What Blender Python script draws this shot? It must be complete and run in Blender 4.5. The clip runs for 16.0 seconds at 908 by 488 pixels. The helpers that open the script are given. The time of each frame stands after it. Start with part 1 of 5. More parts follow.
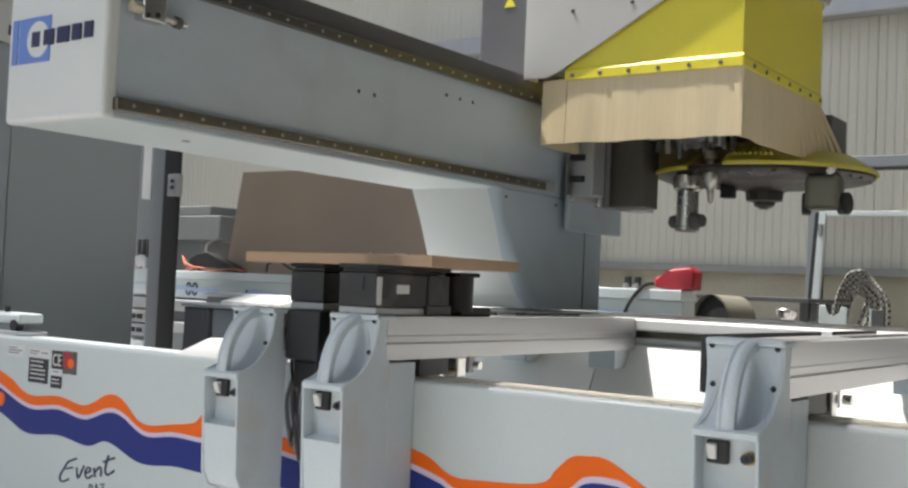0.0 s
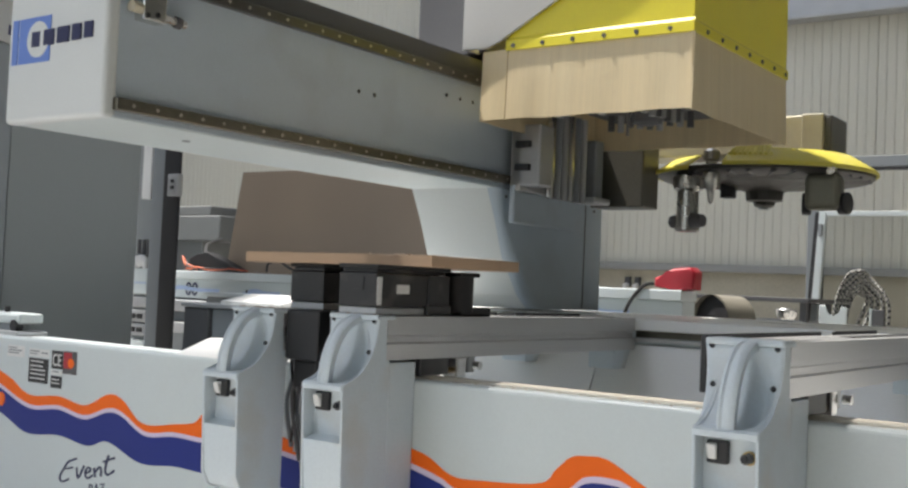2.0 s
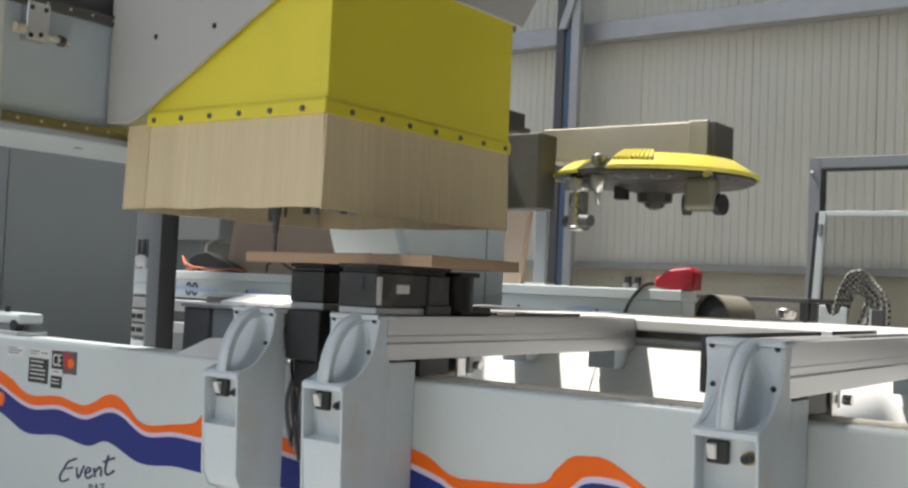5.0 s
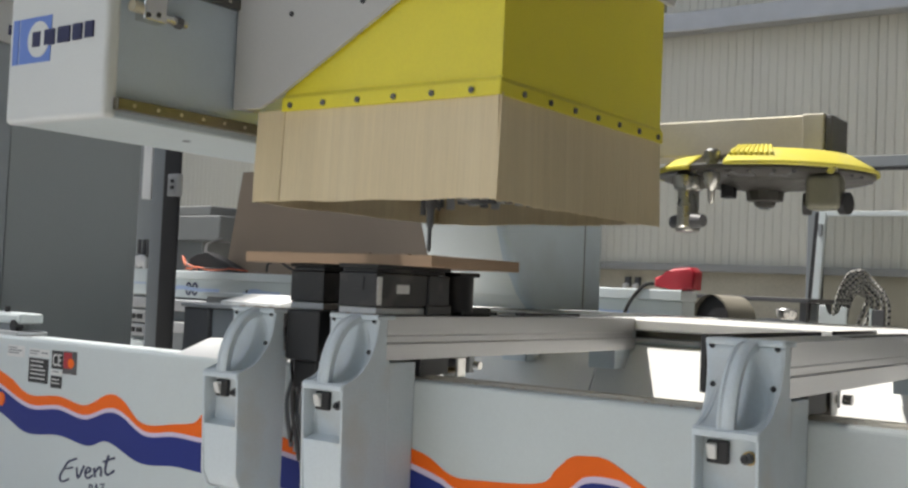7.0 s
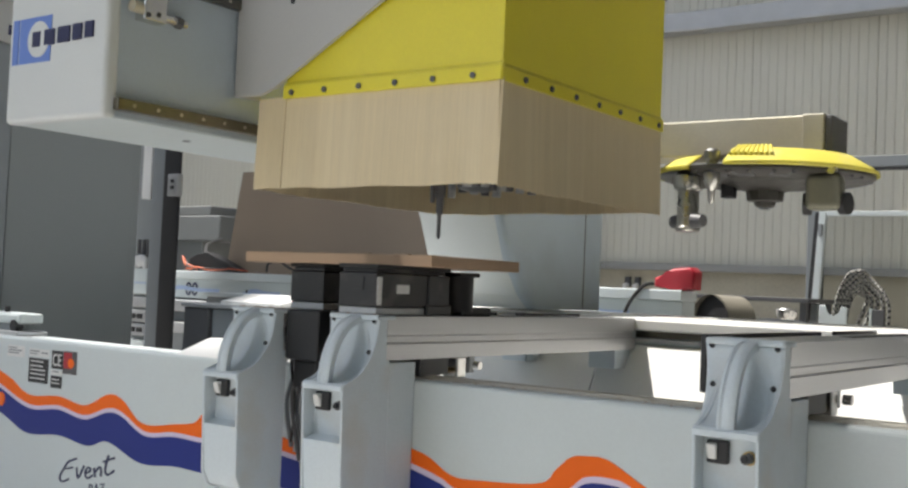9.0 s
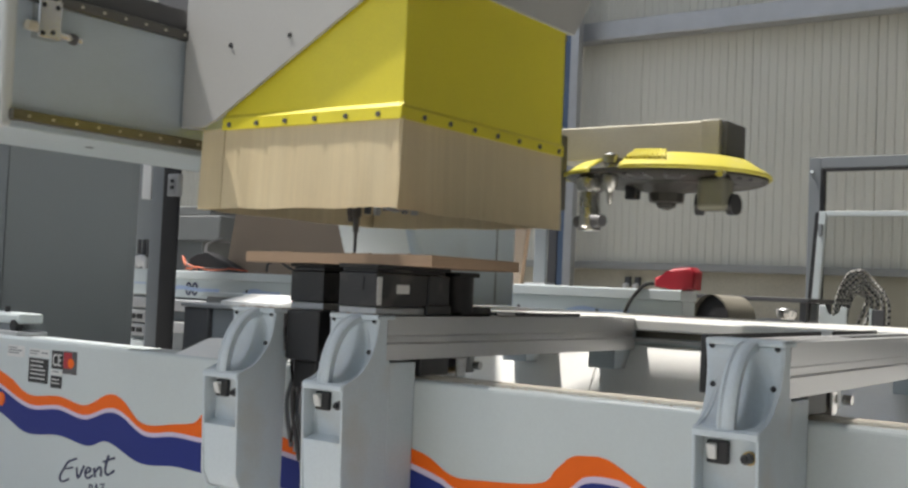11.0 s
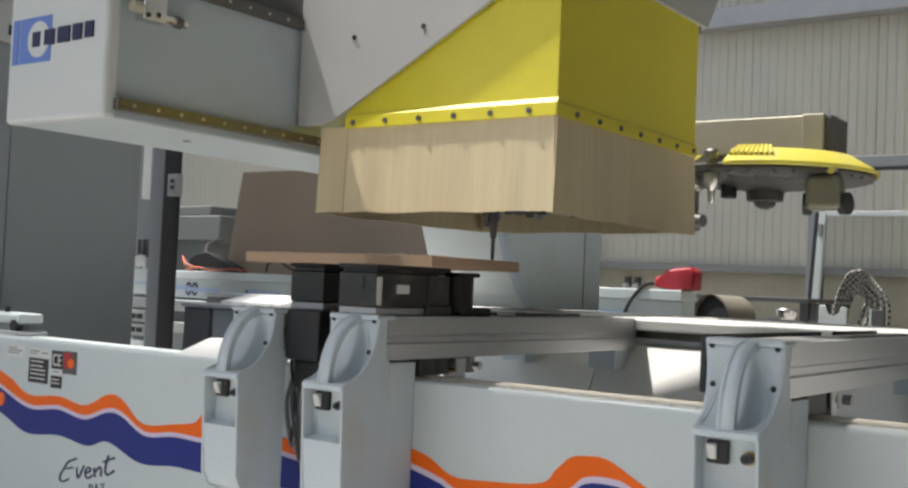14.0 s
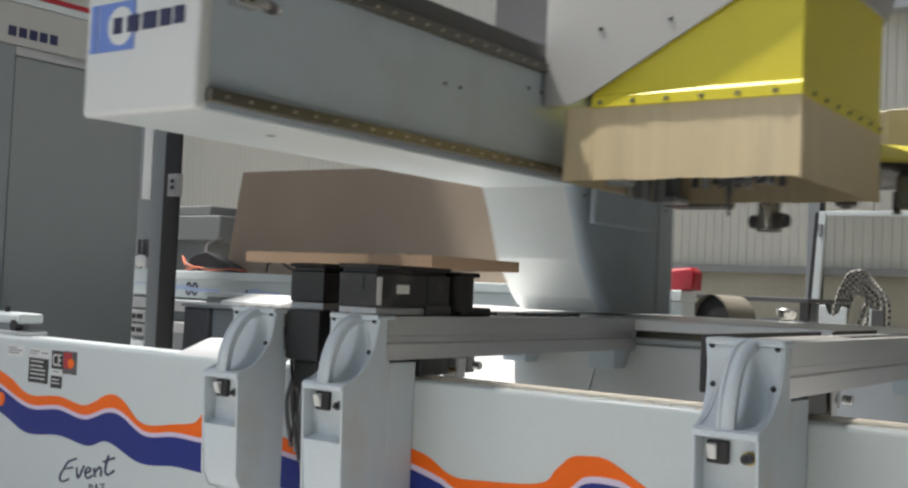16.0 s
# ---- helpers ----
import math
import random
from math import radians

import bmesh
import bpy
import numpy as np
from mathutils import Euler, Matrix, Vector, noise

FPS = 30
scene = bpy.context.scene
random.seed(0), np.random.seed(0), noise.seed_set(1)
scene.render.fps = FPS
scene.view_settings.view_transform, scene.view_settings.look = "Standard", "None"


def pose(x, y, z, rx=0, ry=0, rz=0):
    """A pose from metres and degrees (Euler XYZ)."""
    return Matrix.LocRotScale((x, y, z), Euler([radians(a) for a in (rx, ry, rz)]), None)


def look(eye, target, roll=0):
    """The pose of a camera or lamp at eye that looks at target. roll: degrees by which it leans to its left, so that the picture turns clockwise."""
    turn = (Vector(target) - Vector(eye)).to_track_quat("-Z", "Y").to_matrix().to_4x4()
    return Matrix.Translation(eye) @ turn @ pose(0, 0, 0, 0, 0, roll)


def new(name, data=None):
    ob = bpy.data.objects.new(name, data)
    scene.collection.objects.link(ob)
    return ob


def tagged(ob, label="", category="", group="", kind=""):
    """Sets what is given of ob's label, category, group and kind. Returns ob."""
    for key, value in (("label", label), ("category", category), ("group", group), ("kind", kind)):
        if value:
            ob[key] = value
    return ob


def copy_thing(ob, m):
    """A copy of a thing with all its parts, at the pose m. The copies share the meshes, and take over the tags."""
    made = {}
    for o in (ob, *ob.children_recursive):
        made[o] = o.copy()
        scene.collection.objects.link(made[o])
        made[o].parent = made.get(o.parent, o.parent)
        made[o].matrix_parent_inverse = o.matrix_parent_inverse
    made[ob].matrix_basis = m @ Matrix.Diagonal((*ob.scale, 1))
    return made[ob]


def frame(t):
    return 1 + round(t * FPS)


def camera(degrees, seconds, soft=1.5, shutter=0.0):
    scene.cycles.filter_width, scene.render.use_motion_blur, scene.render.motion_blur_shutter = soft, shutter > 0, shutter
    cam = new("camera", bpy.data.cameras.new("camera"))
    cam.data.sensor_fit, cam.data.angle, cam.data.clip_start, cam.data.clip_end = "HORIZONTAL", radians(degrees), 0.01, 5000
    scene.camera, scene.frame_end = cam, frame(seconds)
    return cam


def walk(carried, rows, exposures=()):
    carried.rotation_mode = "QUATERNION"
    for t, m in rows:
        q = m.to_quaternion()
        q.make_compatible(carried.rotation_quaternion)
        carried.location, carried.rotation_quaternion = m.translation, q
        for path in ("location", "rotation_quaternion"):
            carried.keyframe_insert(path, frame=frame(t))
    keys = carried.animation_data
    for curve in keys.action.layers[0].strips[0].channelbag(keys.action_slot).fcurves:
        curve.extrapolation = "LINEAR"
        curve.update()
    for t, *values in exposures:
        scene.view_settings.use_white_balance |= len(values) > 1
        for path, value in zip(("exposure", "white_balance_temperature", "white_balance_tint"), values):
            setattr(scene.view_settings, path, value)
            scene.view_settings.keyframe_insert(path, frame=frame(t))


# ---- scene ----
# The camera stands on a tripod in front of the machine, level with the work table.
# World: x along the machine bed, y from the operator's side to the back wall.
EYE = (0.0, 0.0, 1.0)
cam = camera(45.0, 16.0, soft=2.5, shutter=0.5)
walk(cam, [(0.0, look(EYE, (-0.58405, 0.81074, 1.03983), 2.507)),
           (16.0, look(EYE, (-0.58405, 0.81074, 1.03983), 2.507))],
     exposures=[(0.0, 0.70), (3.0, 0.72), (4.2, 0.67), (6.5, 0.53), (7.8, 0.53), (8.6, 0.64), (9.2, 0.63), (11.5, 0.42), (13.0, 0.42), (14.6, 0.55), (16.0, 0.56)])

# ---- light ----
SUN_WAY = Vector((-0.42, -0.10, 0.90)).normalized()
world = bpy.data.worlds.new("sky")
scene.world = world
world.use_nodes = True
sky = world.node_tree.nodes.new("ShaderNodeTexSky")
sky.sky_type, sky.sun_disc = "NISHITA", False
sky.sun_elevation = math.asin(SUN_WAY.z)
sky.sun_rotation = math.atan2(SUN_WAY.x, SUN_WAY.y)
bg = world.node_tree.nodes["Background"]
bg.inputs["Strength"].default_value = 0.10
world.node_tree.links.new(sky.outputs[0], bg.inputs["Color"])
sun = new("sun", bpy.data.lights.new("sun", "SUN"))
sun.data.energy, sun.data.angle, sun.data.color = 5.0, radians(1.5), (1.0, 0.95, 0.88)
sun.matrix_world = look(SUN_WAY * 20, (0, 0, 0))

BAYS = [(-13.4, -11.4), (-9.6, -7.2), (-5.6, -2.2)]      # unseen roof lights: two panels a bay, the strip between shades the bed front
SLOTS = [(x0, x1, y0, y1) for x0, x1 in BAYS for y0, y1 in ((-4.5, 0.70), (1.18, 7.5))]
ROOF_Z = 6.4
for x0, x1, y0, y1 in SLOTS:
    lamp = new("roof_light", bpy.data.lights.new("roof_light", "AREA"))
    lamp.data.shape, lamp.data.size, lamp.data.size_y = "RECTANGLE", x1 - x0, y1 - y0
    lamp.data.energy, lamp.data.color = 1.42 * (x1 - x0) * (y1 - y0), (1.0, 0.985, 0.95)
    lamp.matrix_world = pose((x0 + x1) / 2, (y1 + y0) / 2, ROOF_Z + 0.1)
# two fill lamps added behind the camera to brighten the operator side
for cx in (-7.0, -2.2):
    lamp = new("front_fill_light", bpy.data.lights.new("front_fill_light", "AREA"))
    lamp.data.shape, lamp.data.size, lamp.data.size_y = "RECTANGLE", 4.0, 3.4
    lamp.data.energy, lamp.data.color = 22, (1.0, 0.99, 0.94)
    lamp.matrix_world = look((cx, -5.9, 2.7), (cx, 5, 2.2))

# ---- materials ----


def mat(name, base, rough=0.5, metal=0.0, vary=0.06, scale=6.0, bump=0.02, grain=180.0, stretch=(1, 1, 1), spec=0.5,
        per_object=0.0, island=0.0, dirt_or_glint=None, coat=0.0):
    """A painted or raw surface: two scales of tone, fine relief, roughness that wanders."""
    m = bpy.data.materials.new(name)
    m.use_nodes = True
    nt = m.node_tree
    b = nt.nodes["Principled BSDF"]
    co = nt.nodes.new("ShaderNodeTexCoord")
    mp = nt.nodes.new("ShaderNodeMapping")
    mp.inputs["Scale"].default_value = stretch
    nt.links.new(co.outputs["Object"], mp.inputs["Vector"])
    big = nt.nodes.new("ShaderNodeTexNoise")
    big.inputs["Scale"].default_value, big.inputs["Detail"].default_value = scale, 5
    fine = nt.nodes.new("ShaderNodeTexNoise")
    fine.inputs["Scale"].default_value, fine.inputs["Detail"].default_value = grain, 3
    for n in (big, fine):
        nt.links.new(mp.outputs[0], n.inputs["Vector"])
    add = nt.nodes.new("ShaderNodeMath")
    add.operation = "ADD"
    nt.links.new(big.outputs["Fac"], add.inputs[0])
    nt.links.new(fine.outputs["Fac"], add.inputs[1])
    rng = nt.nodes.new("ShaderNodeMapRange")
    rng.inputs["From Min"].default_value, rng.inputs["From Max"].default_value = 0.6, 1.4
    rng.inputs["To Min"].default_value, rng.inputs["To Max"].default_value = 1 - vary, 1 + vary
    nt.links.new(add.outputs[0], rng.inputs["Value"])
    val = rng.outputs[0]
    if per_object:
        oi = nt.nodes.new("ShaderNodeObjectInfo")
        r2 = nt.nodes.new("ShaderNodeMapRange")
        r2.inputs["To Min"].default_value, r2.inputs["To Max"].default_value = 1 - per_object, 1 + per_object
        nt.links.new(oi.outputs["Random"], r2.inputs["Value"])
        mul = nt.nodes.new("ShaderNodeMath")
        mul.operation = "MULTIPLY"
        nt.links.new(val, mul.inputs[0])
        nt.links.new(r2.outputs[0], mul.inputs[1])
        val = mul.outputs[0]
    if island:
        ge = nt.nodes.new("ShaderNodeNewGeometry")
        r4 = nt.nodes.new("ShaderNodeMapRange")
        r4.inputs["To Min"].default_value, r4.inputs["To Max"].default_value = 1 - island, 1 + island
        nt.links.new(ge.outputs["Random Per Island"], r4.inputs["Value"])
        mu2 = nt.nodes.new("ShaderNodeMath")
        mu2.operation = "MULTIPLY"
        nt.links.new(val, mu2.inputs[0])
        nt.links.new(r4.outputs[0], mu2.inputs[1])
        val = mu2.outputs[0]
    tint = nt.nodes.new("ShaderNodeVectorMath")
    tint.operation = "SCALE"
    tint.inputs[0].default_value = base
    nt.links.new(val, tint.inputs["Scale"])
    colour = tint.outputs[0]
    if dirt_or_glint:
        blot = nt.nodes.new("ShaderNodeTexNoise")
        blot.inputs["Scale"].default_value, blot.inputs["Detail"].default_value = dirt_or_glint[1], 8
        nt.links.new(mp.outputs[0], blot.inputs["Vector"])
        r3 = nt.nodes.new("ShaderNodeMapRange")
        r3.inputs["From Min"].default_value, r3.inputs["From Max"].default_value = 0.52, 0.72
        r3.inputs["To Max"].default_value = dirt_or_glint[2]
        nt.links.new(blot.outputs["Fac"], r3.inputs["Value"])
        mix = nt.nodes.new("ShaderNodeMix")
        mix.data_type = "RGBA"
        mix.inputs["B"].default_value = (*dirt_or_glint[0], 1)
        nt.links.new(r3.outputs[0], mix.inputs["Factor"])
        nt.links.new(colour, mix.inputs["A"])
        colour = mix.outputs["Result"]
    nt.links.new(colour, b.inputs["Base Color"])
    rr = nt.nodes.new("ShaderNodeMapRange")
    rr.inputs["To Min"].default_value, rr.inputs["To Max"].default_value = max(rough - 0.08, 0.02), min(rough + 0.08, 1)
    nt.links.new(big.outputs["Fac"], rr.inputs["Value"])
    nt.links.new(rr.outputs[0], b.inputs["Roughness"])
    b.inputs["Metallic"].default_value, b.inputs["Specular IOR Level"].default_value = metal, spec
    b.inputs["Coat Weight"].default_value = coat
    bp = nt.nodes.new("ShaderNodeBump")
    bp.inputs["Strength"].default_value, bp.inputs["Distance"].default_value = bump * 10, 0.001
    nt.links.new(fine.outputs["Fac"], bp.inputs["Height"])
    nt.links.new(bp.outputs[0], b.inputs["Normal"])
    return m


DUST = (0.55, 0.5, 0.42)
PANEL_WHITE = mat("white_machine_paint", (0.63, 0.69, 0.70), 0.42, vary=0.03, scale=3, dirt_or_glint=(DUST, 4, 0.12))
# machine white raised in tone where strong sun falls on it
SUNLIT_WHITE = mat("sunlit_white_paint", (0.84, 0.84, 0.82), 0.3, vary=0.03, scale=3)
BEAM_GREY = mat("blue_grey_beam_paint", (0.52, 0.60, 0.67), 0.45, vary=0.04, scale=4, dirt_or_glint=((0.3, 0.3, 0.3), 7, 0.15))
END_WHITE = mat("white_end_cap_paint", (0.72, 0.75, 0.75), 0.4, vary=0.03, scale=5)
CAST_GREY = mat("light_grey_cast_cover", (0.65, 0.725, 0.775), 0.5, vary=0.05, scale=9, bump=0.06, dirt_or_glint=(DUST, 9, 0.35))
HEAD_GREY = mat("warm_grey_sheet_paint", (0.49, 0.49, 0.475), 0.5, vary=0.03, scale=4)
DARK_GREY = mat("dark_grey_steel", (0.10, 0.10, 0.105), 0.5, vary=0.12, scale=8)
MID_GREY = mat("mid_grey_paint", (0.25, 0.27, 0.285), 0.5, vary=0.05, scale=5)
YELLOW = mat("yellow_hood_paint", (0.82, 0.715, 0.045), 0.36, vary=0.04, scale=6)
YELLOW_DUSTY = mat("dusty_yellow_rim_paint", (0.60, 0.535, 0.075), 0.45, vary=0.06, scale=9, dirt_or_glint=((0.52, 0.47, 0.26), 12, 0.4))
# pale streaks in the colour imitate light caught along creased tufts
BRISTLE = mat("beige_bristles", (0.74, 0.615, 0.39), 0.36, vary=0.07, scale=3, grain=140, stretch=(5, 5, 0.10), bump=0.05, island=0.03, dirt_or_glint=((0.88, 0.77, 0.53), 7, 0.28))
ALU = mat("extruded_aluminium", (0.60, 0.60, 0.605), 0.36, 0.65, vary=0.06, scale=4, stretch=(8, 0.5, 8), grain=120)
STEEL = mat("bright_steel", (0.66, 0.65, 0.63), 0.25, 1.0, vary=0.1, scale=14)
RAIL = mat("greased_guide_rail", (0.20, 0.185, 0.15), 0.32, 0.8, vary=0.2, scale=12, stretch=(1, 0.25, 1), dirt_or_glint=((0.22, 0.20, 0.10), 5, 0.35))
RAIL_DUSTY = mat("dusty_tan_rail", (0.60, 0.56, 0.48), 0.42, 0.1, vary=0.2, scale=9, stretch=(0.2, 1, 1), grain=60, dirt_or_glint=((0.16, 0.13, 0.09), 14, 0.6))
RAIL_DARK = mat("dark_oiled_rail", (0.14, 0.135, 0.125), 0.3, 0.75, vary=0.15, scale=10, stretch=(1, 0.2, 1))
UNIT_GREY = mat("motor_unit_grey", (0.18, 0.185, 0.185), 0.5, vary=0.08, scale=6)
BLACK = mat("black_plastic", (0.022, 0.022, 0.024), 0.5, vary=0.15, scale=20)
RUBBER = mat("black_rubber", (0.03, 0.03, 0.03), 0.8, vary=0.2, scale=20)
MDF = mat("mdf_board", (0.47, 0.34, 0.235), 0.75, vary=0.05, scale=8, grain=400, bump=0.04)
MDF_EDGE = mat("mdf_cut_edge", (0.55, 0.385, 0.26), 0.8, vary=0.09, scale=14, grain=300, stretch=(1, 1, 6), bump=0.06)
MDF_DARK = mat("raw_mdf_panel", (0.335, 0.265, 0.205), 0.8, vary=0.04, scale=5, grain=300)
ORANGE = mat("orange_film", (0.95, 0.16, 0.008), 0.45, vary=0.03, spec=0.25)
BLUE = mat("blue_film", (0.024, 0.04, 0.235), 0.5, vary=0.04, spec=0.25)
PALE = mat("pale_lilac_film", (0.72, 0.62, 0.78), 0.4, vary=0.02)
INK = mat("dark_blue_print", (0.025, 0.03, 0.09), 0.5, vary=0.05)
LOGO_BLUE = mat("logo_blue_film", (0.16, 0.27, 0.68), 0.4, vary=0.03)
STICKER = mat("white_sticker", (0.75, 0.75, 0.74), 0.5, vary=0.03)
RED = mat("red_plastic", (0.40, 0.02, 0.035), 0.4, vary=0.06)
CLADDING = mat("white_cladding_sheet", (0.70, 0.685, 0.60), 0.5, vary=0.03, scale=1.2, stretch=(1, 1, 0.3), dirt_or_glint=((0.45, 0.43, 0.36), 0.8, 0.25))
CONCRETE = mat("plinth_concrete", (0.50, 0.465, 0.37), 0.85, vary=0.14, scale=3, grain=60, bump=0.1)
FLOOR = mat("grey_floor_concrete", (0.42, 0.41, 0.39), 0.6, vary=0.1, scale=1.5, grain=40, bump=0.05)
ROOF = mat("roof_sheet", (0.55, 0.55, 0.53), 0.6, vary=0.04, scale=1)
GALV = mat("galvanised_steel", (0.50, 0.51, 0.52), 0.45, 0.6, vary=0.1, scale=9)
CABINET = mat("cabinet_grey_paint", (0.262, 0.282, 0.287), 0.5, vary=0.03, scale=3)
TAUPE = mat("bare_metal_box", (0.60, 0.555, 0.44), 0.35, 0.35, vary=0.08, scale=9)
CABLE = mat("orange_cable", (0.6, 0.13, 0.05), 0.5, vary=0.1)
NET = mat("grey_braided_hose", (0.10, 0.10, 0.10), 0.6, vary=0.5, scale=60, grain=80)
SKY_FILM = mat("pale_blue_film", (0.42, 0.53, 0.74), 0.45, vary=0.04)
# near-black tone carries the shade of the recess under the tool magazine
UNDERSIDE = mat("recess_shade_steel", (0.045, 0.042, 0.036), 0.45, 0.2, vary=0.2, scale=12)
OILY = mat("oily_bracket_steel", (0.125, 0.12, 0.10), 0.45, 0.2, vary=0.15, scale=8)
SAW_CASE = mat("olive_grey_casting", (0.17, 0.165, 0.125), 0.4, 0.3, vary=0.08, scale=12)
# black plastic with its reflected sheen lifted into the base colour
POD_BLACK = mat("sheen_lightened_pod_plastic", (0.028, 0.028, 0.030), 0.42, vary=0.15, scale=18, dirt_or_glint=(DUST, 9, 0.18))
DUCT_TAN = mat("tan_duct_paint", (0.25, 0.232, 0.19), 0.5, vary=0.08, scale=8)
ARM_PALE = mat("brushed_pale_end_plate", (0.66, 0.62, 0.52), 0.3, 0.6, vary=0.10, scale=12)
TOOL_STEEL = mat("ground_tool_steel", (0.46, 0.45, 0.42), 0.28, 1.0, vary=0.15, scale=16)
BRASS = mat("brass_fitting", (0.5, 0.36, 0.15), 0.35, 1.0, vary=0.1)

ck = NET.node_tree
chk = ck.nodes.new("ShaderNodeTexChecker")
chk.inputs["Scale"].default_value = 75
chk.inputs["Color1"].default_value, chk.inputs["Color2"].default_value = (0.03, 0.03, 0.03, 1), (0.36, 0.35, 0.32, 1)
ck.links.new(ck.nodes["Texture Coordinate"].outputs["Object"], chk.inputs["Vector"])
ck.links.new(chk.outputs["Color"], ck.nodes["Principled BSDF"].inputs["Base Color"])
PANE = bpy.data.materials.new("clear_plastic")
PANE.use_nodes = True
pb = PANE.node_tree.nodes["Principled BSDF"]
pb.inputs["Base Color"].default_value, pb.inputs["Roughness"].default_value = (0.78, 0.79, 0.78, 1), 0.04
pb.inputs["Transmission Weight"].default_value, pb.inputs["IOR"].default_value = 1.0, 1.1

# ---- building tools ----


def part(name, bm, material, parent=None, label=""):
    """Links a bmesh as one mesh object, under a thing or a part."""
    bmesh.ops.recalc_face_normals(bm, faces=bm.faces)
    me = bpy.data.meshes.new(name)
    bm.to_mesh(me)
    bm.free()
    me.materials.append(material)
    ob = new(name, me)
    if parent is not None:
        ob.parent = parent
    if label:
        ob["label"] = label
    return ob


def thing(name, label, category, group="", kind="", at=None):
    return tagged(new(name) if at is None else at, label, category, group, kind)


def box(bm, a, b, bevel=0.0, seg=2):
    """A box between two corners, its edges rounded."""
    lo, hi = [min(p, q) for p, q in zip(a, b)], [max(p, q) for p, q in zip(a, b)]
    vs = bmesh.ops.create_cube(bm, size=1.0)["verts"]
    for v in vs:
        v.co = Vector([lo[i] + (v.co[i] + 0.5) * (hi[i] - lo[i]) for i in range(3)])
    if bevel:
        es = list({e for v in vs for e in v.link_edges})
        bmesh.ops.bevel(bm, geom=es, offset=bevel, segments=seg, affect="EDGES", profile=0.5)
    return bm


def cyl(bm, p, q, r, r2=None, seg=20, cap=True):
    """A round bar from p to q."""
    p, q = Vector(p), Vector(q)
    d = q - p
    m = Matrix.Translation((p + q) / 2) @ d.to_track_quat("Z", "Y").to_matrix().to_4x4()
    bmesh.ops.create_cone(bm, cap_ends=cap, segments=seg, radius1=r, radius2=r if r2 is None else r2, depth=d.length, matrix=m)
    return bm


def prism(bm, pts, axis, lo, hi, bevel=0.0, seg=2):
    """A profile (two coordinates a point) pushed along an axis from lo to hi."""
    def at(p, h):
        c = list(p)
        c.insert("xyz".index(axis), h)
        return c
    a = [bm.verts.new(at(p, lo)) for p in pts]
    b = [bm.verts.new(at(p, hi)) for p in pts]
    n = len(pts)
    fs = [bm.faces.new(a), bm.faces.new(list(reversed(b)))]
    fs += [bm.faces.new([a[i], b[i], b[(i + 1) % n], a[(i + 1) % n]]) for i in range(n)]
    if bevel:
        es = [e for f in fs[:2] for e in f.edges]
        bmesh.ops.bevel(bm, geom=es, offset=bevel, segments=seg, affect="EDGES", profile=0.5)
    return bm


def lathe(bm, profile, centre, seg=32):
    """A turned shape about the upright axis: (radius, height) pairs."""
    rings = []
    for r, z in profile:
        rings.append([bm.verts.new((centre[0] + r * math.cos(2 * math.pi * i / seg), centre[1] + r * math.sin(2 * math.pi * i / seg), centre[2] + z))
                      for i in range(seg)])
    for a, b in zip(rings, rings[1:]):
        for i in range(seg):
            bm.faces.new([a[i], a[(i + 1) % seg], b[(i + 1) % seg], b[i]])
    bm.faces.new(rings[0])
    bm.faces.new(rings[-1])
    return bm


def tube(bm, pts, r, seg=10):
    """A bent round bar or cable through points."""
    pts = [Vector(p) for p in pts]
    rings = []
    side = None
    for i, p in enumerate(pts):
        d = (pts[min(i + 1, len(pts) - 1)] - pts[max(i - 1, 0)]).normalized()
        if side is None:
            side = d.orthogonal().normalized()
        side = (side - d * side.dot(d)).normalized()
        up = d.cross(side)
        rings.append([bm.verts.new(p + r * (math.cos(2 * math.pi * k / seg) * side + math.sin(2 * math.pi * k / seg) * up)) for k in range(seg)])
    for a, b in zip(rings, rings[1:]):
        for k in range(seg):
            bm.faces.new([a[k], a[(k + 1) % seg], b[(k + 1) % seg], b[k]])
    bm.faces.new(rings[0])
    bm.faces.new(rings[-1])
    return bm


def smooth_line(pts, n=8):
    """Points on a smooth curve through the given ones."""
    out = []
    ps = [np.array(p, float) for p in pts]
    ps = [2 * ps[0] - ps[1]] + ps + [2 * ps[-1] - ps[-2]]
    for a, b, c, d in zip(ps, ps[1:], ps[2:], ps[3:]):
        for k in range(n):
            t = k / n
            out.append(0.5 * (2 * b + (c - a) * t + (2 * a - 5 * b + 4 * c - d) * t * t + (3 * b - a - 3 * c + d) * t ** 3))
    return out + [ps[-2]]


def smooth(ob, angle=40):
    for p in ob.data.polygons:
        p.use_smooth = True
    ob.data.set_sharp_from_angle(angle=radians(angle))
    return ob


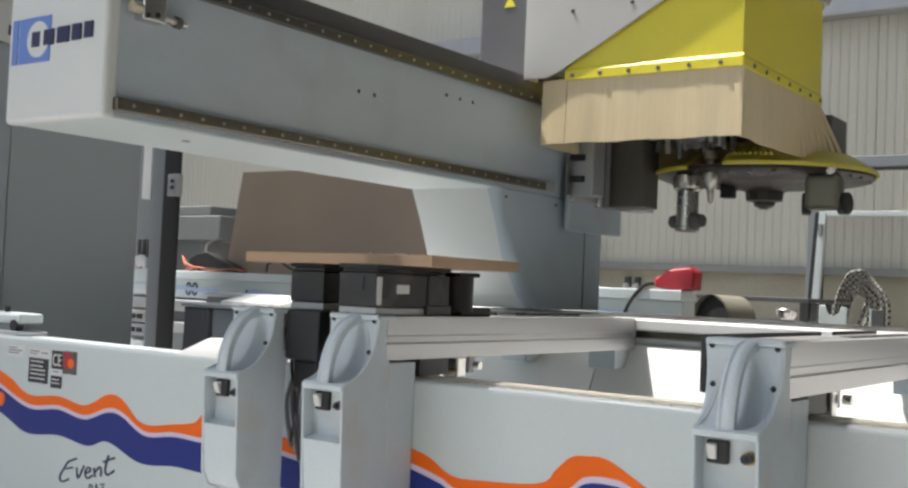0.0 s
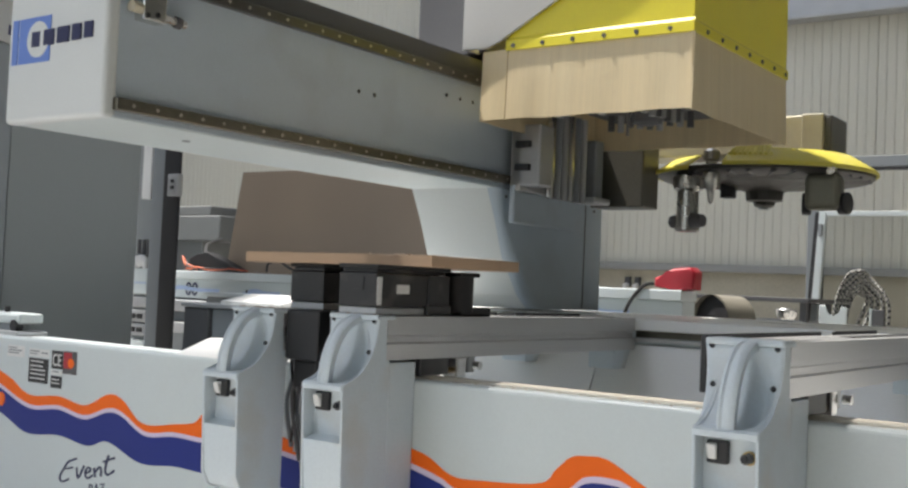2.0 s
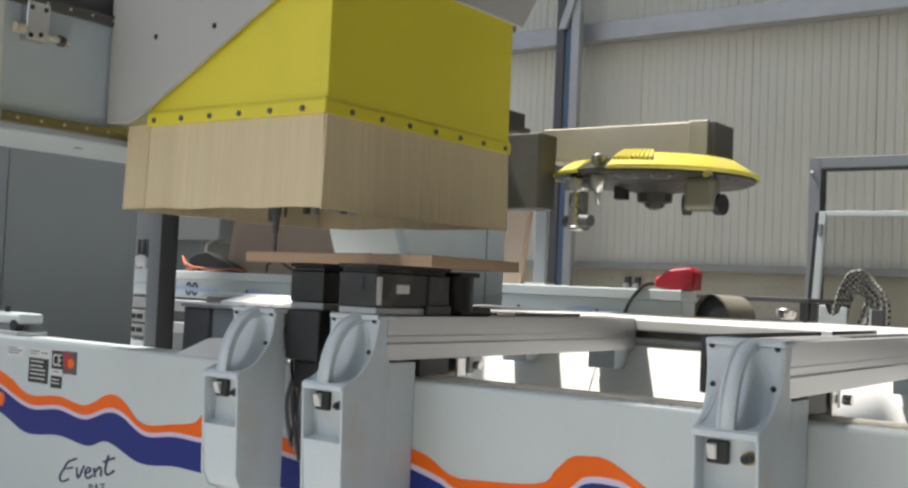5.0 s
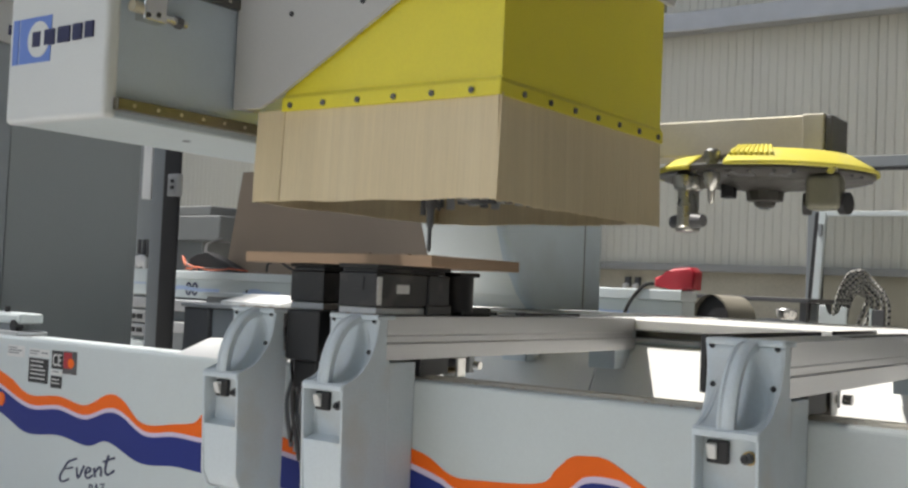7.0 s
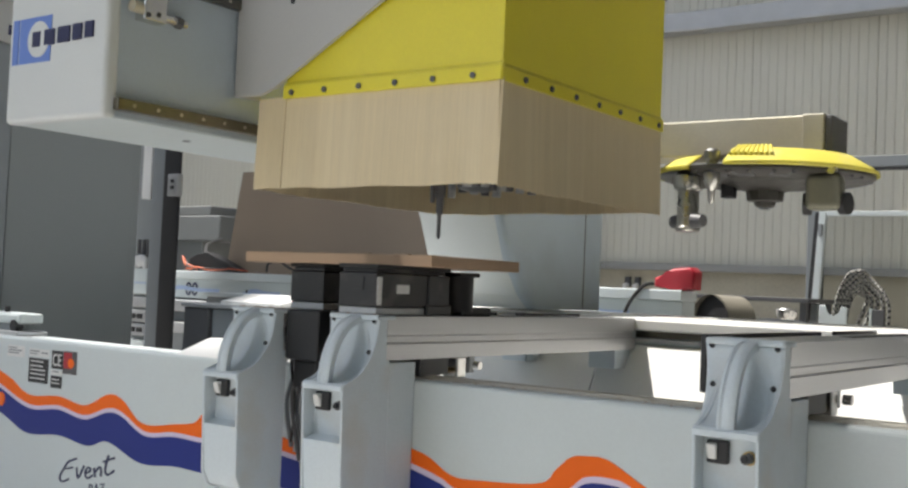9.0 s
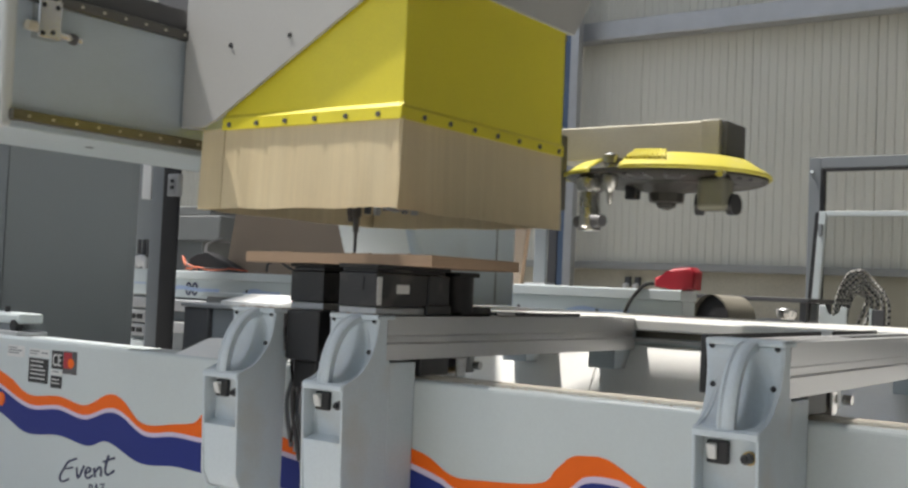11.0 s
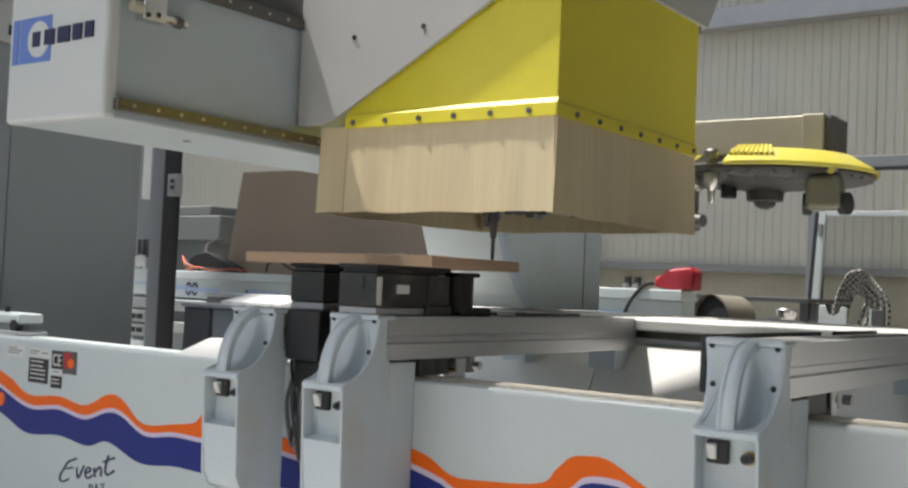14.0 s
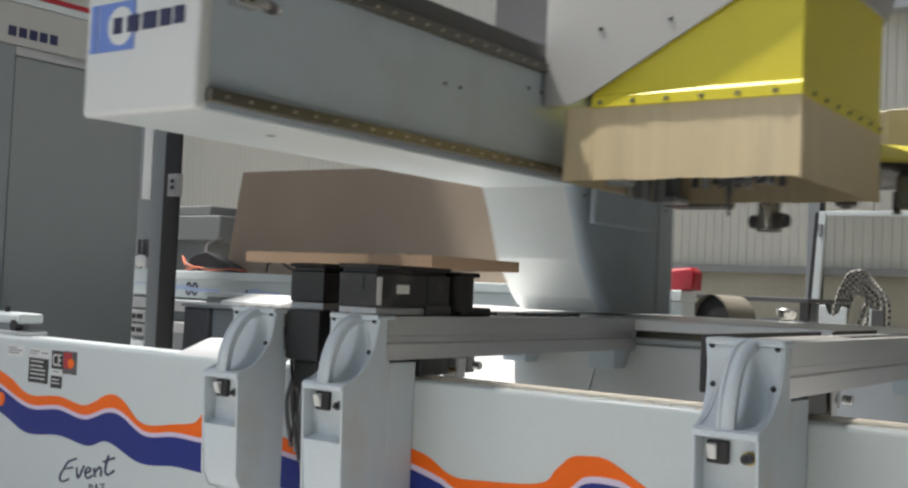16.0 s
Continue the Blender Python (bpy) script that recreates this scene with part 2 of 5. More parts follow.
def letters(name, text, size, m, material, parent, depth=0.0006, shear=0.0, stretch=1.0, bold=0.0):
    """Raised print in the built-in font, as a mesh; its left foot at the pose m."""
    cu = bpy.data.curves.new(name, "FONT")
    cu.body, cu.size, cu.extrude, cu.shear, cu.offset = text, size, depth, shear, bold
    tmp = bpy.data.objects.new(name, cu)
    scene.collection.objects.link(tmp)
    bpy.context.view_layer.update()
    me = bpy.data.meshes.new_from_object(tmp.evaluated_get(bpy.context.evaluated_depsgraph_get()))
    bpy.data.objects.remove(tmp)
    me.transform(Matrix.Diagonal((stretch, 1, 1, 1)))
    me.transform(m)
    me.materials.clear()
    me.materials.append(material)
    ob = new(name, me)
    ob.parent = parent
    return ob


# ---- the hall ----
WALL_Y = 9.0


def setting(name, bm, material, label=""):
    return tagged(part(name, bm, material), label, kind="structure")


setting("floor", box(bmesh.new(), (-16, -6.2, -0.2), (8, WALL_Y + 0.4, 0.0)), FLOOR)
setting("wall_west", box(bmesh.new(), (-16.2, -6.2, 0), (-16, WALL_Y + 0.4, ROOF_Z)), ROOF)
# unseen wall, kept pale so that it bounces fill onto +x faces
setting("east_bounce_wall", box(bmesh.new(), (8, -6.2, 0), (8.2, WALL_Y + 0.4, ROOF_Z)), ROOF)
bm = bmesh.new()
# unseen wall behind the camera, left open around the added fill lamps
for a, b in (((-16, 0), (8, 1.0)), ((-16, 4.4), (8, ROOF_Z))):
    box(bm, (a[0], -6.2, a[1]), (b[0], -6.0, b[1]))
for x0, x1 in ((-16, -9.0), (-5.0, -4.2), (-0.2, 8)):
    box(bm, (x0, -6.2, 1.0), (x1, -6.0, 4.4))
setting("unseen_wall_south", bm, ROOF)
bm = bmesh.new()
edges = [-16.2] + [v for s in BAYS for v in s] + [8.2]
for x0, x1 in zip(edges[::2], edges[1::2]):
    box(bm, (x0, -6.2, ROOF_Z), (x1, WALL_Y + 0.6, ROOF_Z + 0.15))
# the strip from y 0.70 to 1.18 is added to block the sun
for x0, x1 in BAYS:
    for y0, y1 in ((-6.2, -4.5), (0.70, 1.18), (7.5, WALL_Y + 0.6)):
        box(bm, (x0, y0, ROOF_Z), (x1, y1, ROOF_Z + 0.15))
setting("unseen_ceiling", bm, ROOF)

# back wall: concrete plinth, then ribbed white cladding up to a steel purlin
north = setting("wall_north", box(bmesh.new(), (-16, WALL_Y + 0.06, 0), (8, WALL_Y + 0.4, ROOF_Z)), CONCRETE)
pitch, per_sheet, x = 0.0742, 14, -15.9
while x < 7.7:                                           # sheets of narrow trapezoid ribs
    bm = bmesh.new()
    prof = [(x + 0.0015, WALL_Y + 0.058)]
    for k in range(per_sheet):
        r = x + k * pitch
        prof += [(r + 0.001, WALL_Y + 0.05), (r + 0.046, WALL_Y + 0.05), (r + 0.052, WALL_Y + 0.0445), (r + 0.066, WALL_Y + 0.0445), (r + 0.072, WALL_Y + 0.05)]
    prof.append((x + per_sheet * pitch - 0.0005, WALL_Y + 0.058))
    prism(bm, prof, "z", 1.30, 5.9)
    part("cladding_sheet", bm, CLADDING, north)
    x += per_sheet * pitch
setting("plinth_trim", box(bmesh.new(), (-15.9, WALL_Y - 0.02, 1.235), (7.9, WALL_Y + 0.062, 1.298), 0.004), mat("trim_grey_sheet", (0.33, 0.335, 0.325), 0.6, vary=0.08, scale=3))
setting("purlin", box(bmesh.new(), (-15.9, WALL_Y - 0.16, 3.33), (7.9, WALL_Y + 0.02, 3.50), 0.01), GALV, "galvanised steel purlin along the back wall")

# ---- the machine bed ----
BED_Y, BED_Z = 1.77, 0.811
BACK_Y, BACK_Z = 2.76, 0.936


def wave(name, top, bottom, material, parent, proud):
    """A band of coloured film on the front panel, between two smooth lines (x, z)."""
    a, b = smooth_line(top), smooth_line(bottom)
    bm = bmesh.new()
    prism(bm, [tuple(p) for p in a] + [tuple(p) for p in reversed(b)], "y", BED_Y - proud, BED_Y + 0.004)
    bmesh.ops.triangulate(bm, faces=[f for f in bm.faces if len(f.verts) > 4])
    return part(name, bm, material, parent)


def machine_bed():
    bed = thing("machine_bed", "white machine bed with orange and blue waves along its front panel", "machine bed")
    part("front_panel", box(bmesh.new(), (-3.6, BED_Y, 0.1), (-1.60, BED_Y + 0.035, BED_Z), 0.009, 3), PANEL_WHITE, bed)
    part("front_panel", box(bmesh.new(), (-1.42, BED_Y, 0.1), (1.0, BED_Y + 0.036, BED_Z), 0.009, 3), PANEL_WHITE, bed)
    part("front_panel", box(bmesh.new(), (-1.60, BED_Y + 0.004, 0.1), (-1.42, BED_Y + 0.035, 0.68), 0.003), PANEL_WHITE, bed)
    bm = bmesh.new()                                     # a step in the bed's top, sloping back from the front
    for p in ((-2.10, BED_Y + 0.004, BED_Z - 0.002), (-1.86, BED_Y + 0.004, BED_Z - 0.002), (-2.035, BED_Y + 0.055, 0.852), (-1.86, BED_Y + 0.055, 0.852),
              (-2.10, BED_Y + 0.15, BED_Z - 0.002), (-1.86, BED_Y + 0.15, BED_Z - 0.002), (-2.035, BED_Y + 0.15, 0.852), (-1.86, BED_Y + 0.15, 0.852)):
        bm.verts.new(p)
    bmesh.ops.convex_hull(bm, input=bm.verts[:])
    part("raised_ledge", bm, SUNLIT_WHITE, bed, "sloping white step in the bed top")
    part("top_ledge", box(bmesh.new(), (-3.6, BED_Y + 0.036, 0.60), (-1.62, BED_Y + 0.13, BED_Z - 0.003), 0.004), PANEL_WHITE, bed)
    part("guide_rail", box(bmesh.new(), (-1.40, BED_Y + 0.038, 0.70), (1.0, BED_Y + 0.075, BED_Z + 0.006), 0.003), RAIL_DUSTY, bed, "dusty steel guide rail")
    part("guide_rail", box(bmesh.new(), (-1.40, BED_Y + 0.079, 0.70), (1.0, BED_Y + 0.125, BED_Z - 0.004), 0.003), RAIL_DUSTY, bed, "dusty steel guide rail")
    # the trough between front and rear
    for x0, x1 in ((-2.60, -1.457), (-1.454, -0.62), (-0.617, 0.22), (0.223, 1.0)):
        bm = bmesh.new()
        prism(bm, [(2.62, 0.62), (2.757, 0.862), (2.764, 0.866), (2.764, 0.60)], "x", x0, x1, 0.002, 1)
        part("chip_chute", bm, SUNLIT_WHITE, bed, "sloped white chip chute inside the bed")
    part("base_tray", box(bmesh.new(), (-2.6, BED_Y + 0.11, 0.1), (1.0, 2.75, 0.29), 0.004), MID_GREY, bed)
    # rear bed with its cover, whitened for sunlight, and the groove under it
    part("rear_body", box(bmesh.new(), (-2.62, BACK_Y + 0.012, 0.1), (1.6, 3.62, 0.885), 0.004), PANEL_WHITE, bed)
    part("rear_cover", box(bmesh.new(), (-2.66, BACK_Y - 0.01, 0.905), (1.6, 3.64, BACK_Z), 0.005), SUNLIT_WHITE, bed, "white cover of the rear bed in a sunlit tone")
    part("groove_rail", box(bmesh.new(), (-2.62, BACK_Y + 0.03, 0.884), (1.6, 3.6, 0.907)), RAIL, bed)
    part("slot_rail", box(bmesh.new(), (-2.60, BACK_Y - 0.006, 0.874), (1.6, BACK_Y + 0.011, 0.8835)), ALU, bed)
    # film on the left panel: (x, z) lines
    a = [(-2.98, 0.76), (-2.819, 0.713), (-2.761, 0.694), (-2.675, 0.659), (-2.545, 0.667), (-2.431, 0.654), (-2.339, 0.690), (-2.280, 0.683), (-2.197, 0.632), (-2.079, 0.643), (-2.008, 0.655), (-1.974, 0.683), (-1.92, 0.700), (-1.85, 0.696), (-1.78, 0.672), (-1.70, 0.650), (-1.605, 0.64)]
    b = [(-2.98, 0.735), (-2.816, 0.678), (-2.673, 0.634), (-2.543, 0.643), (-2.429, 0.629), (-2.336, 0.656), (-2.278, 0.652), (-2.185, 0.614), (-2.078, 0.624), (-1.969, 0.622), (-1.80, 0.632), (-1.70, 0.622), (-1.605, 0.61)]
    c = [(x, z - 0.011) for x, z in b]
    d = [(-2.98, 0.63), (-2.807, 0.598), (-2.679, 0.556), (-2.535, 0.565), (-2.410, 0.552), (-2.328, 0.572), (-2.200, 0.535), (-2.071, 0.543), (-1.963, 0.541), (-1.80, 0.55), (-1.605, 0.53)]
    wave("orange_wave", a, b, ORANGE, bed, 0.0015)
    wave("pale_line", b, c, PALE, bed, 0.0012)
    wave("blue_wave", c, d, BLUE, bed, 0.0015)
    part("orange_dot", cyl(bmesh.new(), (-2.806, BED_Y + 0.003, 0.636), (-2.806, BED_Y - 0.003, 0.636), 0.019), ORANGE, bed)
    # film on the right panel
    a = [(-1.60, 0.70), (-1.45, 0.69), (-1.358, 0.672), (-1.313, 0.660), (-1.255, 0.631), (-1.186, 0.631), (-1.056, 0.644), (-1.020, 0.675), (-0.991, 0.700), (-0.961, 0.706), (-0.914, 0.704), (-0.839, 0.666), (-0.76, 0.63), (-0.5, 0.60), (-0.2, 0.62)]
    b = [(-1.60, 0.665), (-1.45, 0.66), (-1.356, 0.643), (-1.283, 0.624), (-1.240, 0.607), (-1.13, 0.600), (-1.04, 0.612), (-0.989, 0.645), (-0.960, 0.668), (-0.913, 0.673), (-0.867, 0.662), (-0.78, 0.60), (-0.5, 0.57), (-0.2, 0.59)]
    c = [(x, z - 0.012) for x, z in b]
    d = [(x, z - 0.09) for x, z in b]
    wave("orange_wave", a, b, ORANGE, bed, 0.0015)
    wave("pale_line", b, c, PALE, bed, 0.0012)
    wave("blue_wave", c, d, BLUE, bed, 0.0015)
    # hand-lettered name and the plates
    strokes = [[(-2.450, 0.515), (-2.487, 0.501), (-2.497, 0.489), (-2.502, 0.483), (-2.487, 0.484), (-2.464, 0.490)],
               [(-2.502, 0.483), (-2.517, 0.464), (-2.518, 0.452), (-2.504, 0.448), (-2.479, 0.458)],
               [(-2.450, 0.492), (-2.441, 0.466), (-2.419, 0.499)],
               [(-2.416, 0.479), (-2.396, 0.488), (-2.392, 0.496), (-2.405, 0.496), (-2.413, 0.482), (-2.402, 0.470), (-2.381, 0.481)],
               [(-2.378, 0.500), (-2.371, 0.477)],
               [(-2.373, 0.489), (-2.356, 0.504), (-2.348, 0.499), (-2.349, 0.482)],
               [(-2.321, 0.539), (-2.331, 0.509), (-2.330, 0.494), (-2.319, 0.490), (-2.296, 0.503)],
               [(-2.343, 0.519), (-2.295, 0.536)]]
    for k, line in enumerate(strokes):                   # pen strokes, thicker where they run down
        pts = smooth_line(line, 6)
        bm = bmesh.new()
        a, b = [], []
        for n, p in enumerate(pts):
            d = pts[min(n + 1, len(pts) - 1)] - pts[max(n - 1, 0)]
            d = d / max(np.linalg.norm(d), 1e-6)
            w = 0.0022 + 0.0016 * abs(d[1])
            a.append((p[0] - d[1] * w, p[1] + d[0] * w))
            b.append((p[0] + d[1] * w, p[1] - d[0] * w))
        y0 = BED_Y - 0.0008 - 0.0001 * k
        va, vb = [bm.verts.new((x, y0, z)) for x, z in a], [bm.verts.new((x, y0, z)) for x, z in b]
        for n in range(len(pts) - 1):
            bm.faces.new([va[n], va[n + 1], vb[n + 1], vb[n]])
        for f in bmesh.ops.extrude_face_region(bm, geom=bm.faces[:])["geom"]:
            if isinstance(f, bmesh.types.BMVert):
                f.co.y = BED_Y + 0.002
        part("name_stroke", bm, INK, bed)
    letters("type_print", "BAZ", 0.042, Matrix.Translation((-2.392, BED_Y - 0.0008, 0.428)) @ pose(0, 0, 0, 90, -9), INK, bed, stretch=0.85)
    part("sticker", box(bmesh.new(), (-2.79, BED_Y - 0.001, 0.757), (-2.71, BED_Y + 0.002, 0.788)), STICKER, bed)
    for x0, x1, z0, z1, m in ((-2.688, -2.595, 0.764, 0.785, STICKER), (-2.686, -2.597, 0.694, 0.760, BLACK), (-2.583, -2.535, 0.738, 0.786, BLACK), (-2.533, -2.474, 0.728, 0.788, DARK_GREY),
                              (-2.583, -2.535, 0.722, 0.735, STICKER), (-2.583, -2.535, 0.687, 0.719, BLACK)):
        part("plate", box(bmesh.new(), (x0, BED_Y - 0.001, z0), (x1, BED_Y + 0.002, z1)), m, bed)
    letters("mark_print", "CE", 0.046, Matrix.Translation((-2.579, BED_Y - 0.0016, 0.746)) @ pose(0, 0, 0, 90), STICKER, bed, stretch=0.72)
    part("plate_patch", box(bmesh.new(), (-2.53, BED_Y - 0.0016, 0.742), (-2.495, BED_Y + 0.001, 0.784)), RED, bed)
    part("plate_patch", cyl(bmesh.new(), (-2.498, BED_Y + 0.001, 0.757), (-2.498, BED_Y - 0.0022, 0.757), 0.013), ORANGE, bed)
    for x0, x1, z in ((-2.785, -2.745, 0.780), (-2.785, -2.72, 0.773), (-2.785, -2.735, 0.766), (-2.684, -2.64, 0.777), (-2.684, -2.65, 0.770), (-2.63, -2.60, 0.774), (-2.578, -2.55, 0.7285)):
        part("sticker_line", box(bmesh.new(), (x0, BED_Y - 0.0016, z), (x1, BED_Y + 0.001, z + 0.0035)), MID_GREY, bed)
    for z in (0.708, 0.698):
        part("plate_line", box(bmesh.new(), (-2.578, BED_Y - 0.0016, z), (-2.545, BED_Y + 0.001, z + 0.003)), STICKER, bed)
    for z in (0.750, 0.738, 0.727, 0.716, 0.704):
        part("plate_line", box(bmesh.new(), (-2.678, BED_Y - 0.0016, z), (-2.61 - 0.01 * (z > 0.73), BED_Y + 0.001, z + 0.003)), STICKER, bed)
    return bed


machine_bed()

# ---- the work tables: cast end covers, aluminium rails ----


def work_table():
    """One console, its end cover's right-hand side at x = 0."""
    t = thing("work_table", "grey cast end cover and aluminium rail of a movable work table", "work table", "work tables on the bed")
    w = 0.104
    prof = [(1.548, 0.805)]
    for k in range(9):                                   # the swept shoulder
        u = k / 8
        prof.append((1.552 + 0.095 * math.sin(u * math.pi / 2), 0.812 + 0.122 * (1 - math.cos(u * math.pi / 2))))
    prof += [(1.652, 0.940), (1.672, 0.940), (1.672, 0.852), (1.6855, 0.851), (1.6855, 0.56), (1.60, 0.56), (1.572, 0.572), (1.556, 0.60)]
    # side cheeks, back and shelf leave a niche open to the front
    for x0, x1 in ((-0.006, 0.0), (-w, -w + 0.006)):
        smooth(part("cheek", prism(bmesh.new(), prof, "x", x0, x1, 0.0015, 1), CAST_GREY, t), 30)
    bm = bmesh.new()
    box(bm, (-w + 0.006, 1.582, 0.70), (-0.006, 1.607, 0.797))
    part("niche_back", bm, CAST_GREY, t)
    part("niche_top", box(bmesh.new(), (-w + 0.001, 1.546, 0.797), (-0.001, 1.64, 0.808), 0.002), CAST_GREY, t)
    low = [(1.5535, 0.700), (1.606, 0.716), (1.66, 0.716), (1.66, 0.564), (1.602, 0.564), (1.576, 0.574), (1.5605, 0.602)]
    smooth(part("toe", prism(bmesh.new(), low, "x", -w + 0.001, -0.001, 0.003), CAST_GREY, t), 30)
    # hollow upper face between the cheeks, dished; it flares towards the crown
    bm = bmesh.new()
    n = 22
    rows = []
    for k in range(n + 1):
        u = k / n
        y = 1.550 + 0.098 * math.sin(u * math.pi / 2)
        z = 0.8085 + 0.1225 * (1 - math.cos(u * math.pi / 2))
        row = []
        for j in range(31):
            v = j / 30
            wide = max(0.0, 1 - ((u - 0.50) / 0.48) ** 2) ** 0.7
            e = ((v - 0.60 - 0.175 * wide) / (0.19 * wide + 0.001)) ** 2
            dish = 0.027 * wide * max(0.0, 1 - e) ** 1.3
            row.append(bm.verts.new((-0.0015 - (w - 0.003 + 0.024 * u) * (1 - v), y + dish * 0.7, z - dish * 0.7)))
        rows.append(row)
    for a, b in zip(rows, rows[1:]):
        for j in range(30):
            bm.faces.new([a[j], a[j + 1], b[j + 1], b[j]])
    ob = smooth(part("dished_face", bm, CAST_GREY, t), 60)
    sol = ob.modifiers.new("wall", "SOLIDIFY")
    sol.thickness, sol.offset = 0.004, 0
    rows = []
    part("crown", box(bmesh.new(), (-w - 0.022, 1.640, 0.930), (0.001, 1.70, 0.9405), 0.004), CAST_GREY, t)
    bm = bmesh.new()
    for k in range(17):                                  # a bowed grip, a groove along its front
        u = k / 16
        yy, zz = 1.552 + 0.094 * (1 - math.cos(u * math.pi / 2)), 0.806 + 0.130 * math.sin(u * math.pi / 2)
        ny, nz = -math.cos(u * math.pi / 2), math.sin(u * math.pi / 2)
        rows.append([bm.verts.new((-0.053 + 1.45 * dx, yy + ny * h, zz + nz * h)) for dx, h in ((-0.010, -0.014), (-0.010, 0.001), (-0.007, 0.003), (-0.005, 0.0005), (-0.003, 0.0005), (-0.001, 0.003), (0.006, 0.003), (0.009, 0.0), (0.008, -0.014))])
    for a, b in zip(rows, rows[1:]):
        for j in range(9):
            bm.faces.new([a[j], a[(j + 1) % 9], b[(j + 1) % 9], b[j]])
    bm.faces.new(rows[0])
    bm.faces.new(rows[-1])
    smooth(part("grip", bm, CAST_GREY, t, "arched grip of the cast cover"), 50)
    for x, y, z in ((-0.011, 1.646, 0.928), (-0.011, 1.633, 0.868), (-w - 0.012, 1.646, 0.928), (-w - 0.003, 1.633, 0.868)):
        part("bolt", cyl(bmesh.new(), (x, y + 0.004, z - 0.002), (x, y - 0.003, z + 0.001), 0.0044, seg=12), BLACK, t)
    # switch and brass plug in the niche
    sw = part("switch_frame", box(bmesh.new(), (-w + 0.014, 1.572, 0.755), (-w + 0.048, 1.583, 0.790), 0.003), BLACK, t)
    bm = prism(bmesh.new(), [(1.5725, 0.761), (1.5665, 0.764), (1.560, 0.784), (1.5725, 0.786)], "x", -w + 0.017, -w + 0.032, 0.0025)
    part("rocker", bm, STICKER, sw, "white rocker")
    pl = part("plug", cyl(bmesh.new(), (-w + 0.079, 1.582, 0.768), (-w + 0.079, 1.562, 0.768), 0.0085, seg=8), DARK_GREY, t)
    part("plug_ring", cyl(bmesh.new(), (-w + 0.079, 1.582, 0.768), (-w + 0.079, 1.576, 0.768), 0.0105, seg=16), BRASS, pl)
    part("plug_pin", cyl(bmesh.new(), (-w + 0.079, 1.562, 0.768), (-w + 0.079, 1.556, 0.768), 0.005, seg=10), BLACK, pl)
    part("foot_pad", box(bmesh.new(), (-w + 0.02, 1.60, 0.50), (-0.02, 1.66, 0.5595), 0.004), BLACK, t)
    part("rear_cover", box(bmesh.new(), (-w + 0.001, 1.6863, 0.562), (-0.0006, 1.768, 0.847), 0.0012, 1), CAST_GREY, t)
    # the rail: grooved extrusion
    part("rail", rail_profile(1.673, 2.752), ALU, t, "grooved aluminium rail")
    part("rail_end", box(bmesh.new(), (-w + 0.004, 2.752, 0.850), (-0.002, 2.765, 0.934), 0.002), CAST_GREY, t)
    part("rail_foot", box(bmesh.new(), (-w + 0.012, 1.80, 0.815), (-0.012, 1.90, 0.852), 0.003), DARK_GREY, t)
    part("rail_foot", box(bmesh.new(), (-w + 0.012, 2.66, 0.80), (-0.012, 2.758, 0.852), 0.003), CAST_GREY, t)
    part("clamp_block", box(bmesh.new(), (-0.05, 1.93, 0.806), (-0.012, 1.965, 0.852), 0.004), STEEL, t)
    part("clamp_block", box(bmesh.new(), (-0.06, 1.985, 0.815), (-0.02, 2.01, 0.852), 0.004), GALV, t)
    part("clamp_screw", cyl(bmesh.new(), (-0.012, 1.995, 0.832), (0.004, 1.995, 0.832), 0.009, seg=12), STEEL, t)
    part("clamp_screw", cyl(bmesh.new(), (-0.035, 1.90, 0.822), (-0.035, 2.02, 0.822), 0.006, seg=10), BRASS, t)
    part("side_seal", box(bmesh.new(), (-w - 0.040, 1.664, 0.850), (-w - 0.027, 1.69, 0.943), 0.003), BLACK, t)
    part("side_seal", box(bmesh.new(), (-w - 0.040, 1.691, 0.900), (-w - 0.0005, 2.69, 0.9125), 0.002), BLACK, t)
    for y0, y1 in ((1.691, 2.27), (2.36, 2.69)):
        part("side_seal", box(bmesh.new(), (-w - 0.040, y0, 0.912), (-w - 0.034, y1, 0.9430), 0.001, 1), BLACK, t, "black seal strip along the rail")
    part("top_strip", box(bmesh.new(), (-0.066, 2.15, 0.9285), (-0.038, 2.70, 0.9395), 0.001), BLACK, t)
    return t


def rail_profile(y0, y1):
    h0, h1, w = 0.852, 0.938, 0.104
    right = [(0.0, h0), (0.0, h0 + 0.031), (-0.006, h0 + 0.034), (-0.006, h0 + 0.046), (0.0, h0 + 0.049), (0.0, h1)]
    left = [(-w - p[0], p[1]) for p in reversed(right)]
    top = [(-0.030, h1), (-0.030, h1 - 0.010), (-0.042, h1 - 0.010), (-0.042, h1), (-0.062, h1), (-0.062, h1 - 0.010), (-0.074, h1 - 0.010), (-0.074, h1)]
    return prism(bmesh.new(), right + top + left, "y", y0, y1)


TABLE_X = (-1.356, -1.636, -0.560, 0.36)
first = work_table()
first.location.x = TABLE_X[0]
for x in TABLE_X[1:]:
    table = copy_thing(first, pose(x, 0, 0))
    if x == -1.636:                                      # this one has no rear cover
        for ob in [c for c in table.children if c.name.startswith(("rear_cover", "side_seal"))]:
            bpy.data.objects.remove(ob)

# ---- clamping pods and the work piece ----


